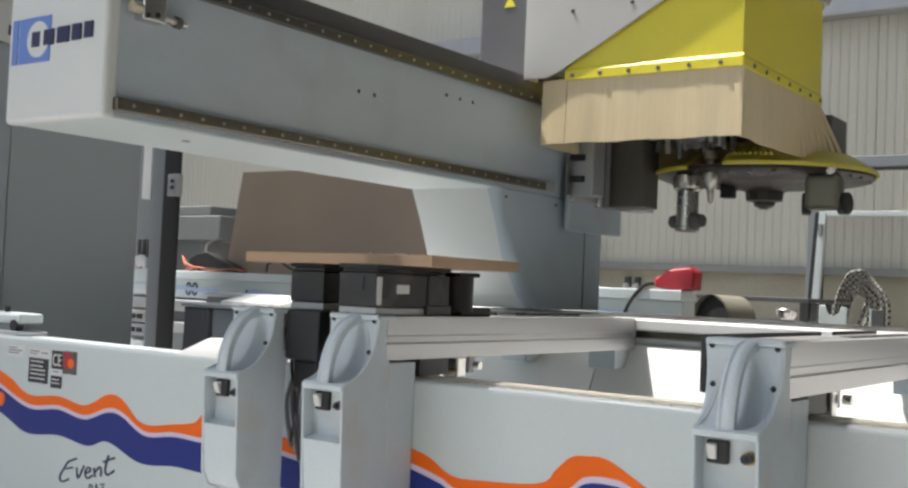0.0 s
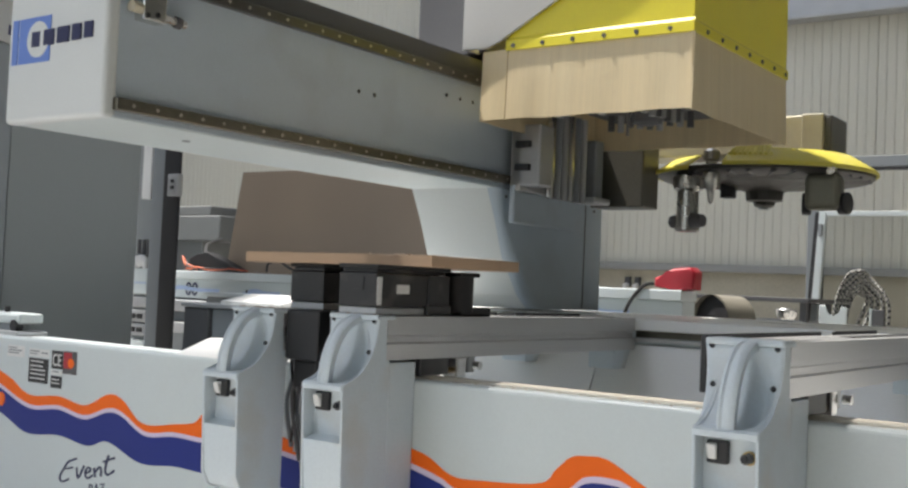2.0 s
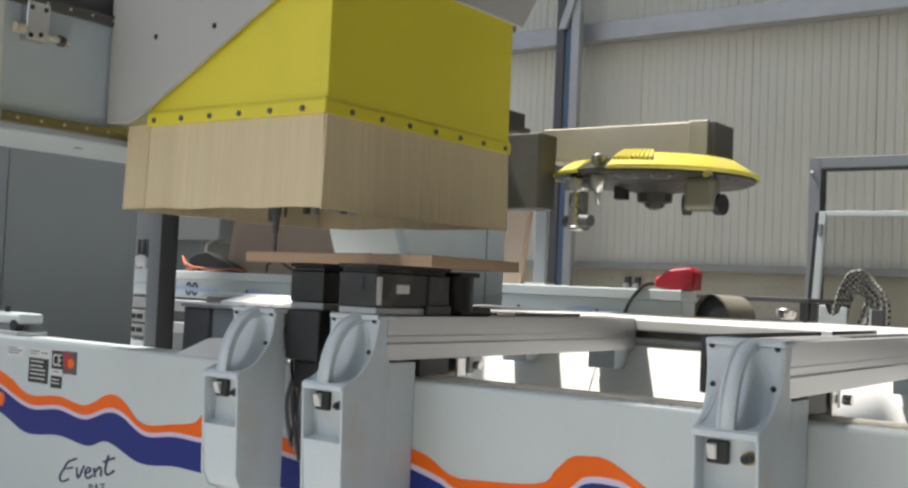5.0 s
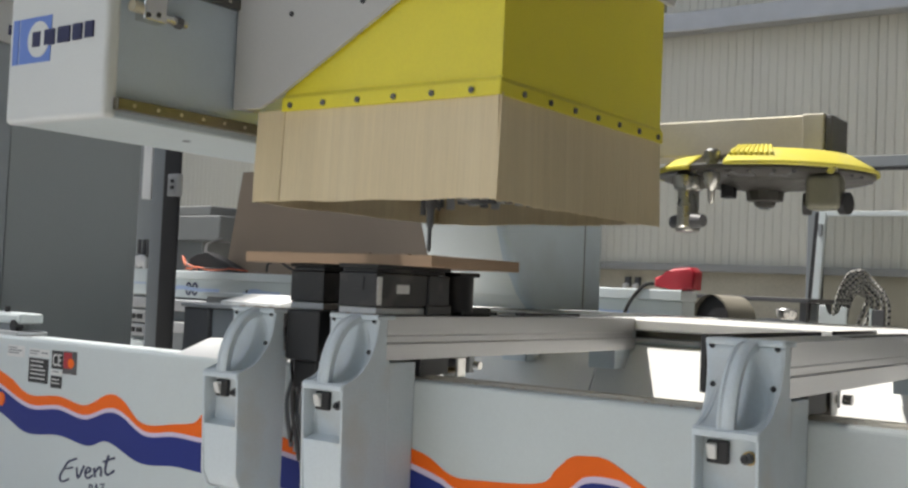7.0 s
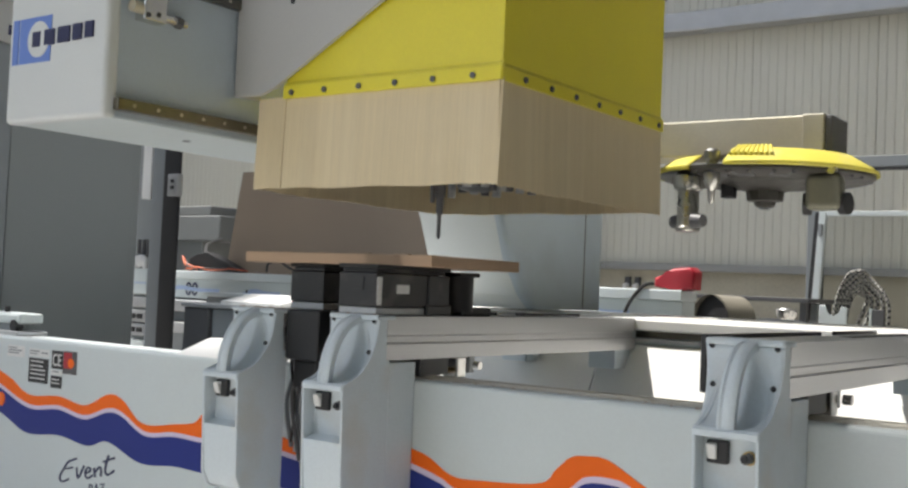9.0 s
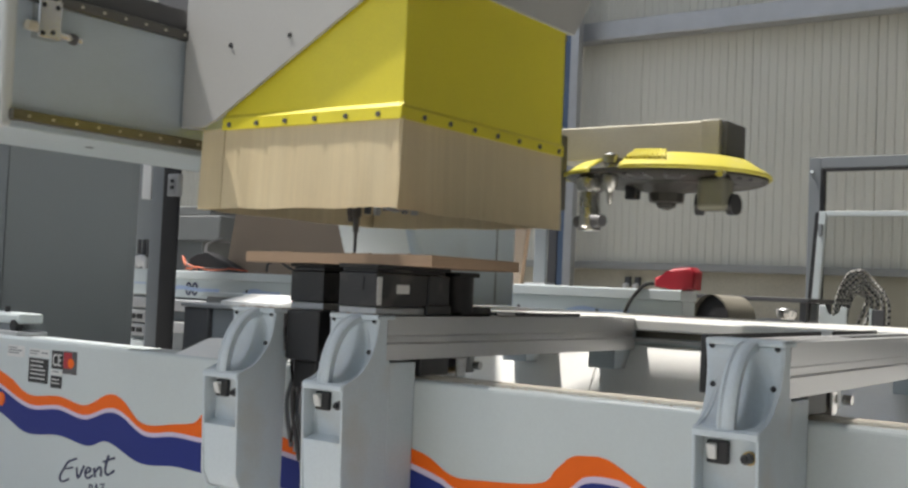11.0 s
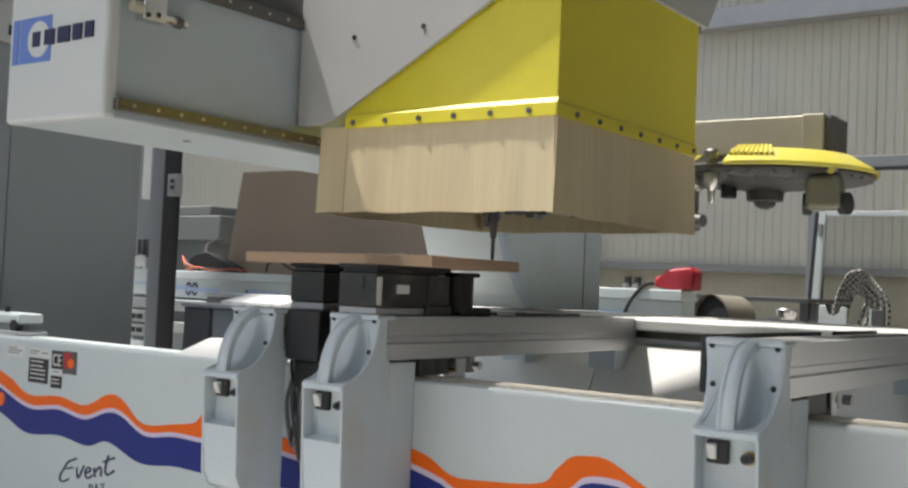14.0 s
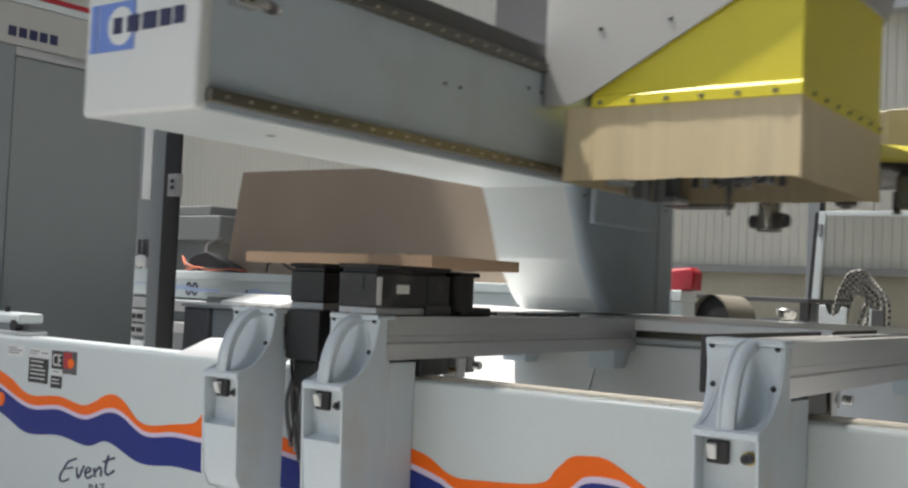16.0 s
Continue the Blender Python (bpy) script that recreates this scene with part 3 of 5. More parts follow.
def suction_pod(x, y, rear_foot):
    """A black suction pod on a table; x, y: its front corner on the +x side."""
    p = thing("suction_pod", "black suction pod holding the board above its table", "suction pod", "pods under the board")
    z = 0.939
    part("base", box(bmesh.new(), (-0.100, 0.004, z), (-0.002, 0.165, z + 0.016), 0.003), GALV, p, "bare metal base plate")
    part("body", box(bmesh.new(), (-0.098, 0.0, z + 0.0165), (0.0, 0.165, z + 0.084), 0.003), POD_BLACK, p)
    part("body", box(bmesh.new(), (-0.096, 0.1655, z + 0.0165), (0.004, 0.238, z + 0.084), 0.003), POD_BLACK, p)
    part("neck", box(bmesh.new(), (-0.094, 0.006, z + 0.0845), (-0.006, 0.235, z + 0.0925), 0.002), POD_BLACK, p)
    part("pad", box(bmesh.new(), (-0.102, 0.0, z + 0.0925), (0.002, 0.245, z + 0.1005), 0.002), RUBBER, p, "rubber suction pad")
    if rear_foot:
        part("label_plate", box(bmesh.new(), (-0.001, 0.062, z + 0.044), (0.0015, 0.103, z + 0.062), 0.0006), STICKER, p, "pale maker's plate")
        part("valve_strip", box(bmesh.new(), (-0.006, 0.002, z + 0.020), (0.0015, 0.016, z + 0.076), 0.001), STICKER, p, "white valve strip")
        part("front_plate", box(bmesh.new(), (-0.060, -0.002, z + 0.050), (-0.032, 0.001, z + 0.074), 0.0006), POD_BLACK, p)
        part("rear_foot", box(bmesh.new(), (-0.03, 0.16, z + 0.001), (0.006, 0.245, z + 0.0225), 0.003), POD_BLACK, p)
    p.location = (x, y, 0)
    return p


suction_pod(-1.370, 1.650, True)
suction_pod(-1.602, 1.752, False)
stop = thing("stop_cylinder", "black stop cylinder beside a suction pod", "stop cylinder")
smooth(part("barrel", cyl(bmesh.new(), (-1.392, 1.955, 0.948), (-1.392, 1.955, 1.024), 0.034), BLACK, stop))
part("cap", box(bmesh.new(), (-1.42, 1.925, 1.024), (-1.365, 2.0, 1.034), 0.003), BLACK, stop)
part("foot", box(bmesh.new(), (-1.43, 1.945, 0.9385), (-1.372, 2.06, 0.958), 0.004), BLACK, stop)
box_black = thing("junction_box", "black junction box with hoses hanging between two tables", "junction box")
part("lower_housing", box(bmesh.new(), (-1.632, 1.70, 0.775), (-1.565, 1.79, 0.8345), 0.006), BLACK, box_black)
part("housing", box(bmesh.new(), (-1.632, 1.675, 0.835), (-1.54, 1.80, 0.940), 0.004), BLACK, box_black)
for k in range(7):
    y = 1.705 + 0.012 * (k % 3)
    x = -0.968 * y + 0.0075 * k
    pts = smooth_line([(x, y, 0.90), (x + 0.010 * math.sin(k * 2), y + 0.01, 0.82), (x + 0.016 * math.cos(k * 3), y + 0.01, 0.74), (x + 0.006 * math.sin(k * 5), y + 0.02, 0.655 - 0.012 * k)])
    smooth(part("hose", tube(bmesh.new(), pts, 0.003 + 0.0018 * (k % 2)), (RUBBER, MID_GREY, GALV, DARK_GREY)[k % 4], box_black), 60)

board = thing("work_piece", "square-cut mdf board lying on the suction pods", "board")
part("core", box(bmesh.new(), (-1.821, 1.729, 1.0395), (-1.298, 2.052, 1.0605), 0.0008, 1), MDF_EDGE, board)
part("face", box(bmesh.new(), (-1.8205, 1.7295, 1.0603), (-1.2985, 2.0515, 1.0625), 0.0005, 1), MDF, board)

# ---- the travelling gantry ----
BX0, BX1, BY0, BZ0, BZ1 = -2.154, -1.824, 1.332, 1.311, 1.592


def gantry():
    g = thing("gantry", "blue-grey gantry beam with a white end cap, and its column", "gantry")
    bm = bmesh.new()
    prism(bm, [(BX0, BZ0), (BX1, BZ0), (BX1, BZ1 + 0.003), (BX1 - 0.05, BZ1 + 0.003), (BX1 - 0.05, 1.668), (BX0, 1.668)], "y", BY0 + 0.012, 3.55, 0.004)
    part("beam", bm, BEAM_GREY, g)
    # whiter sheet added below the beam to imitate light bounced up from the bed
    part("beam_underside", box(bmesh.new(), (BX0 + 0.006, BY0 + 0.014, BZ0 - 0.003), (BX1 - 0.006, 2.745, BZ0 + 0.002), 0.001), PANEL_WHITE, g)
    cap = part("end_cap", box(bmesh.new(), (BX0 - 0.004, BY0 - 0.004, BZ0 - 0.004), (BX1 + 0.004, BY0 + 0.03, 1.70), 0.011, 4), END_WHITE, g, "white end cap with blue lettering")
    # lettered mark: a blue square with a pale disc cut by a bar, and the name as plain bars
    y = BY0 - 0.005
    part("mark_bar", box(bmesh.new(), (-2.140, y - 0.001, 1.432), (-2.120, y + 0.003, 1.528)), LOGO_BLUE, cap)
    part("mark_square", box(bmesh.new(), (-2.115, y - 0.001, 1.432), (-2.005, y + 0.003, 1.528)), LOGO_BLUE, cap)
    part("mark_disc", cyl(bmesh.new(), (-2.046, y + 0.003, 1.480), (-2.046, y - 0.0022, 1.480), 0.038, seg=32), END_WHITE, cap)
    for k, (a, b) in enumerate(((0, 0.030), (0.042, 0.076), (0.088, 0.128), (0.138, 0.168), (0.178, 0.206))):
        part("name_bar", box(bmesh.new(), (-2.068 + a, y - 0.003, 1.464 + 0.001 * k), (-2.068 + b, y + 0.002, 1.497 + 0.001 * k), 0.001, 1), INK, cap)
    # guide rails with their screw rows
    low = part("lower_guide", box(bmesh.new(), (BX1 - 0.004, BY0 + 0.02, 1.323), (BX1 + 0.018, 3.0, 1.348), 0.003), RAIL, g, "greased lower guide rail")
    top = part("upper_guide", box(bmesh.new(), (BX1 - 0.051, BY0 + 0.03, 1.593), (BX1 + 0.016, 3.54, 1.618), 0.003), RAIL_DARK, g, "greased upper guide rail")
    part("rack", box(bmesh.new(), (BX1 - 0.049, BY0 + 0.03, 1.6185), (BX1 - 0.010, 3.54, 1.676), 0.003), DARK_GREY, g)
    part("beam_top", box(bmesh.new(), (BX0 + 0.004, BY0 + 0.03, 1.666), (BX1 - 0.045, 3.54, 1.684), 0.003), GALV, g)
    yy = BY0 + 0.06
    while yy < 2.98:
        part("rail_screw", cyl(bmesh.new(), (BX1 + 0.012, yy, 1.3355), (BX1 + 0.0195, yy, 1.3355), 0.004, seg=8), RAIL_DUSTY, low)
        part("rail_screw", cyl(bmesh.new(), (BX1 + 0.010, yy, 1.6055), (BX1 + 0.0175, yy, 1.6055), 0.004, seg=8), RAIL_DUSTY, top)
        yy += 0.06
    for y0, z0 in ((2.092, 1.487), (2.154, 1.488), (2.467, 1.541), (2.533, 1.540), (2.597, 1.541)):
        part("screw_hole", cyl(bmesh.new(), (BX1 - 0.002, y0, z0), (BX1 + 0.0012, y0, z0), 0.0055, seg=10), BLACK, g)
    # column, its operator side swept back towards the foot
    prof = [(2.748, 1.309), (2.798, 1.213), (2.846, 1.10), (2.94, 0.985), (3.0, 0.942), (3.42, 0.942), (3.42, 1.309)]
    # white paint here also carries the sunlight bounced onto this side
    part("column", prism(bmesh.new(), prof, "x", BX0 + 0.002, BX1 - 0.040), END_WHITE, g, "swept operator side of the column, whitened for bounced light")
    bm = prism(bmesh.new(), prof, "x", BX1 - 0.0395, BX1 - 0.004)
    soft = [e for e in bm.edges if all(v.co.x > BX1 - 0.01 and v.co.y < 3.1 for v in e.verts)]
    bmesh.ops.bevel(bm, geom=soft, offset=0.030, segments=8, affect="EDGES", profile=0.5)
    smooth(part("column_flank", bm, BEAM_GREY, g, "blue-grey flank of the column"), 50)
    part("column_joint", box(bmesh.new(), (BX1 - 0.006, 3.300, 0.95), (BX1 - 0.0025, 3.304, 1.30)), DARK_GREY, g)
    part("guide_end", box(bmesh.new(), (BX1 - 0.002, 3.001, 1.322), (BX1 + 0.022, 3.05, 1.350), 0.004), GALV, g)
    for yy in (2.80, 3.1, 3.36):
        part("column_screw", cyl(bmesh.new(), (BX1 - 0.006, yy, 1.285), (BX1 - 0.001, yy, 1.285), 0.005, seg=10), DARK_GREY, g)
    part("oil_plug", cyl(bmesh.new(), (-1.96, 1.66, BZ0 - 0.0005), (-1.96, 1.66, BZ0 - 0.005), 0.010, seg=12), MID_GREY, g)
    # air block with its couplings
    ab = part("air_block", box(bmesh.new(), (BX1 - 0.002, 1.395, 1.512), (BX1 + 0.030, 1.452, 1.60), 0.003), STEEL, g, "metal air block with screwed couplings")
    part("coupling", cyl(bmesh.new(), (BX1 + 0.018, 1.452, 1.527), (BX1 + 0.018, 1.51, 1.525), 0.009, seg=14), STEEL, ab)
    part("coupling_nut", cyl(bmesh.new(), (BX1 + 0.018, 1.482, 1.526), (BX1 + 0.018, 1.497, 1.5255), 0.013, seg=6), DARK_GREY, ab)
    part("coupling", cyl(bmesh.new(), (BX1 + 0.018, 1.395, 1.535), (BX1 + 0.018, 1.372, 1.535), 0.012, seg=14), TAUPE, ab)
    for dy, dz in ((1.405, 1.522), (1.43, 1.527), (1.405, 1.585), (1.44, 1.585)):
        part("port", cyl(bmesh.new(), (BX1 + 0.028, dy, dz), (BX1 + 0.0315, dy, dz), 0.0055, seg=10), BLACK, ab)
    return g


GANTRY = gantry()


# wood chips and dust lying about
bm = bmesh.new()
for k in range(260):
    r = random.random()
    if r < 0.4:
        x, y, z = random.uniform(-1.81, -1.31), 1.731 + abs(random.gauss(0, 0.05)), 1.0627
    elif r < 0.6:
        x, y, z = -1.356 - random.uniform(0.004, 0.118), random.uniform(1.645, 1.695), 0.9408
    elif r < 0.75:
        x, y, z = -1.636 - random.uniform(0.004, 0.118), random.uniform(1.645, 1.695), 0.9408
    else:
        x, y, z = random.uniform(-1.35, 0.2), random.uniform(BED_Y + 0.006, BED_Y + 0.034), BED_Z + 0.0004
    a, n = random.uniform(0, 6.3), random.uniform(0.0012, 0.0045)
    q = [bm.verts.new((x + n * math.cos(a + i * 2.1) * (1 + 0.6 * (i == 0)), y + n * math.sin(a + i * 2.1), z + 0.0012 * (i == 1) * n * 500)) for i in range(3)]
    bm.faces.new(q)
    q2 = bm.verts.new((x, y, z - 0.0003))
    for i in range(3):
        bm.faces.new([q[i], q2, q[(i + 1) % 3]])
tagged(part("wood_chips", bm, MDF), "pale wood chips scattered on board and ledges", "wood chips", kind="stuff")

# ---- the carriage on the beam and the spindle head on the carriage ----
HX, HY = -1.118, 1.680                                  # near corner of the hood
HB = 2.360                                              # its rear side


def carriage():
    c = thing("spindle_carriage", "dark grey carriage on the gantry beam with a pale lower guard", "carriage")
    part("saddle", box(bmesh.new(), (-2.05, 1.75, 1.690), (-1.80, 2.30, 2.5), 0.01), DARK_GREY, c)
    part("slide_plate", box(bmesh.new(), (-1.802, 1.92, 1.30), (-1.765, 2.33, 1.585), 0.004), HEAD_GREY, c)
    part("upper_slide", box(bmesh.new(), (-1.802, 1.92, 1.5865), (-1.765, 2.33, 2.4), 0.004), DARK_GREY, c)
    bm = prism(bmesh.new(), [(-1.956, 1.916), (-1.914, 1.916), (-1.935, 1.952)], "y", 1.7475, 1.7515)
    part("warning_sign", bm, YELLOW, c, "yellow warning triangle")
    part("lower_guard", box(bmesh.new(), (-1.80, 1.915, 1.203), (-1.782, 2.29, 1.32), 0.006), BEAM_GREY, c, "pale sheet guard under the carriage")
    blk = part("guide_block", box(bmesh.new(), (-1.80, 1.92, 1.315), (-1.70, 2.0, 1.50), 0.006), GALV, c)
    for z in (1.36, 1.43):
        part("grease_port", box(bmesh.new(), (-1.78, 1.905, z), (-1.73, 1.925, z + 0.02), 0.003), BLACK, blk)
    for k, y in enumerate((2.05, 2.09, 2.13, 2.17, 2.21, 2.25)):
        m = (STEEL, MID_GREY, GALV)[k % 3]
        part("air_cylinder", cyl(bmesh.new(), (-1.74, y, 1.29), (-1.74, y, 1.56), 0.014, seg=14), m, c)
    for y in (2.06, 2.15, 2.24):
        part("guard_screw", cyl(bmesh.new(), (-1.783, y, 1.305), (-1.778, y, 1.305), 0.005, seg=10), BLACK, c)
    part("cable_box", box(bmesh.new(), (-1.76, 2.285, 1.3125), (-1.71, 2.34, 1.50), 0.006), MID_GREY, c)
    part("cable_foot", box(bmesh.new(), (-1.76, 2.25, 1.292), (-1.69, 2.36, 1.312), 0.006), GALV, c)
    return c


CARRIAGE = carriage()


def bristle_wall(name, p, q, z0, z1, out, parent, n, flare=0.006):
    """A curtain of bristles from p to q: many thin tufts, uneven at the tips."""
    bm = bmesh.new()
    p, q, out = Vector(p), Vector(q), Vector(out)
    d = (q - p) / n
    for i in range(n):
        a, b = p + d * i, p + d * (i + 1.02)
        w = 0.00015 * random.random() + 0.0005 * math.sin(i * 0.17)
        tip = z0 + 0.0020 * random.random() + 0.0014 * math.sin(i * 0.11)
        lean = out * (flare * (0.97 + 0.05 * random.random()) + 0.0012 * math.sin(i * 0.13))
        v = []
        for base, z, s in ((a, z1, 0), (b, z1, 0), (b, tip, 1), (a, tip, 1)):
            v.append((base.x + out.x * w + lean.x * s, base.y + out.y * w + lean.y * s, z))
        back = [(x - out.x * 0.004, y - out.y * 0.004, z) for x, y, z in v]
        vs = [bm.verts.new(c) for c in v + back]
        for f in ((0, 1, 2, 3), (4, 7, 6, 5), (0, 4, 5, 1), (1, 5, 6, 2), (2, 6, 7, 3), (3, 7, 4, 0)):
            bm.faces.new([vs[k] for k in f])
    return part(name, bm, BRISTLE, parent, "curtain of beige bristles")


FLAPS = []


def spindle_head():
    h = thing("milling_unit", "yellow extraction hood with a beige bristle skirt under grey covers", "spindle head")
    lx, fz, top = -1.672, 1.361, 1.695                   # left end, lower edge, upper edge of the yellow
    t = 0.006
    # yellow front (operator side), side, rear and beam-side sheets
    bm = bmesh.new()
    prism(bm, [(lx, fz), (HX, fz), (HX, top + 0.05), (HX - 0.03, top + 0.05), (lx, 1.405)], "y", HY, HY + t)
    part("hood_front", bm, YELLOW, h)
    part("hood_side", box(bmesh.new(), (HX - t, HY + 0.001, fz), (HX + 0.0005, HB, top + 0.05)), YELLOW, h)
    part("hood_rear", box(bmesh.new(), (-1.76, HB - t, fz), (HX - 0.001, HB - 0.001, top + 0.05)), YELLOW, h)
    bm = bmesh.new()                                     # folded flange round the lower edge
    prism(bm, [(HY - 0.011, fz - 0.001), (HY + 0.002, fz - 0.001), (HY + 0.002, fz + 0.036), (HY - 0.001, fz + 0.036), (HY - 0.010, fz + 0.026)], "x", lx, HX + 0.0045)
    fl = part("flange", bm, YELLOW, h)
    bm = bmesh.new()
    prism(bm, [(HX - 0.001, fz - 0.001), (HX + 0.006, fz - 0.001), (HX + 0.006, fz + 0.024), (HX - 0.001, fz + 0.035)], "y", HY - 0.0085, HB + 0.004)
    fr = part("flange", bm, YELLOW, h)
    for k in range(6):
        x = lx + 0.025 + k * 0.094
        part("flange_screw", cyl(bmesh.new(), (x, HY - 0.009, fz + 0.011), (x, HY - 0.0140, fz + 0.011), 0.0062, seg=10), DARK_GREY, fl)
    for k in range(7):
        y = HY + 0.07 + k * 0.098
        part("flange_screw", cyl(bmesh.new(), (HX + 0.003, y, fz + 0.011), (HX + 0.0095, y, fz + 0.011), 0.0062, seg=10), DARK_GREY, fr)
    # bristle skirt, with a slanted run at the beam-side corner
    zb = 1.166
    bristle_wall("bristle_front", (lx + 0.006, HY - 0.004, 0), (HX + 0.006, HY - 0.004, 0), zb, fz + 0.004, (0, -1, 0), h, 150)
    bristle_wall("bristle_side", (HX, HY - 0.008, 0), (HX, 2.0, 0), zb - 0.004, fz + 0.004, (1, 0, 0), h, 86)
    for k in range(12):                                  # the run that is pushed aside by the tool changer
        y0, y1 = 2.0 + 0.03 * k, 2.0 + 0.03 * (k + 1)
        ob = bristle_wall("bristle_flap", (0, y0, 0), (0, y1 + 0.002, 0), zb - 0.004 - fz, 0.004, (1, 0, 0), h, 8)
        ob.location = (HX, 0, fz)
        FLAPS.append(ob)
    bristle_wall("bristle_corner", (-1.757, HY + 0.004, 0), (lx + 0.003, HY - 0.004, 0), zb, fz + 0.004, Vector((-0.1, -0.99, 0)), h, 26)
    bristle_wall("bristle_rear", (HX, HB, 0), (-1.757, HB, 0), zb, fz + 0.004, (0, 1, 0), h, 130)
    bristle_wall("bristle_beam_side", (-1.757, HB, 0), (-1.757, HY + 0.004, 0), zb, fz + 0.004, (-1, 0, 0), h, 130, 0.004)
    # grey covers over the hood; the lower edge climbs towards the corner
    prof = [(-1.818, 1.372), (-1.735, 1.370), (-1.69, 1.388), (HX + 0.004, top), (HX + 0.004, 2.6), (-1.818, 2.6)]
    cov = part("front_cover", prism(bmesh.new(), prof, "y", HY - 0.016, HY - 0.006, 0.003), HEAD_GREY, h, "grey sheet cover with a sloping lower edge")
    for x, z in ((-1.650, 1.567), (-1.452, 1.572)):
        part("cover_screw", cyl(bmesh.new(), (x, HY - 0.014, z), (x, HY - 0.0185, z), 0.006, seg=10), BLACK, cov)
    part("side_cover", prism(bmesh.new(), [(HY - 0.005, top), (HB + 0.03, top - 0.004), (2.545, 1.905), (2.545, 2.6), (HY - 0.005, 2.6)], "x", HX + 0.001, HX + 0.012, 0.002), HEAD_GREY, h)
    part("back_cover", box(bmesh.new(), (-1.76, HB + 0.001, top - 0.02), (HX + 0.0005, HB + 0.014, 2.59)), MID_GREY, h)
    part("cover_bend", box(bmesh.new(), (-1.818, HY - 0.005, 1.374), (-1.806, 1.735, 2.58), 0.003), HEAD_GREY, h)
    # drill block with its rows of spindles above the skirt's edge
    part("drill_block", box(bmesh.new(), (-1.62, 1.72, 1.235), (-1.20, 2.25, 1.33), 0.006), DARK_GREY, h)
    part("dust_plate", box(bmesh.new(), (-1.742, HY + 0.006, 1.335), (HX - 0.008, HB - 0.008, 1.345)), HEAD_GREY, h)
    for i in range(9):
        for j in range(2):
            x, y = -1.56 + i * 0.032 + 0.0, 1.80 + j * 0.30
            part("drill_chuck", cyl(bmesh.new(), (x, y, 1.185 + 0.004 * ((i * 3 + j) % 4)), (x, y, 1.24), 0.010, seg=12), (GALV, DARK_GREY)[(i + j) % 2], h)
    for i in range(6):
        part("drill_chuck", cyl(bmesh.new(), (-1.30, 1.84 + i * 0.032, 1.182 + 0.003 * (i % 3)), (-1.30, 1.84 + i * 0.032, 1.24), 0.010, seg=12), (GALV, DARK_GREY)[i % 2], h)
    part("main_spindle", lathe(bmesh.new(), [(0.02, 1.192), (0.045, 1.20), (0.052, 1.22), (0.052, 1.30)], (-1.42, 2.05, 0), 24), DARK_GREY, h)
    return h


HEAD = spindle_head()


def drill(x, y):
    """A slim drill in its chuck; its tip at the origin of its height."""
    bm = bmesh.new()
    lathe(bm, [(0.002, 0.0), (0.0042, 0.008), (0.0042, 0.048), (0.007, 0.052), (0.0085, 0.085), (0.0115, 0.088), (0.0115, 0.16)], (0, 0, 0), 14)
    d = smooth(part("drill", bm, DARK_GREY, HEAD, "slim drill in a steel chuck"), 30)
    part("drill_sleeve", cyl(bmesh.new(), (-0.022, 0.004, 0.075), (-0.022, 0.004, 0.17), 0.006, seg=10), DARK_GREY, d)
    return d, x, y


DRILL_A = drill(-1.335, 1.767)
DRILL_B = drill(-1.335, 1.795)

# ---- the tool changer on the column ----


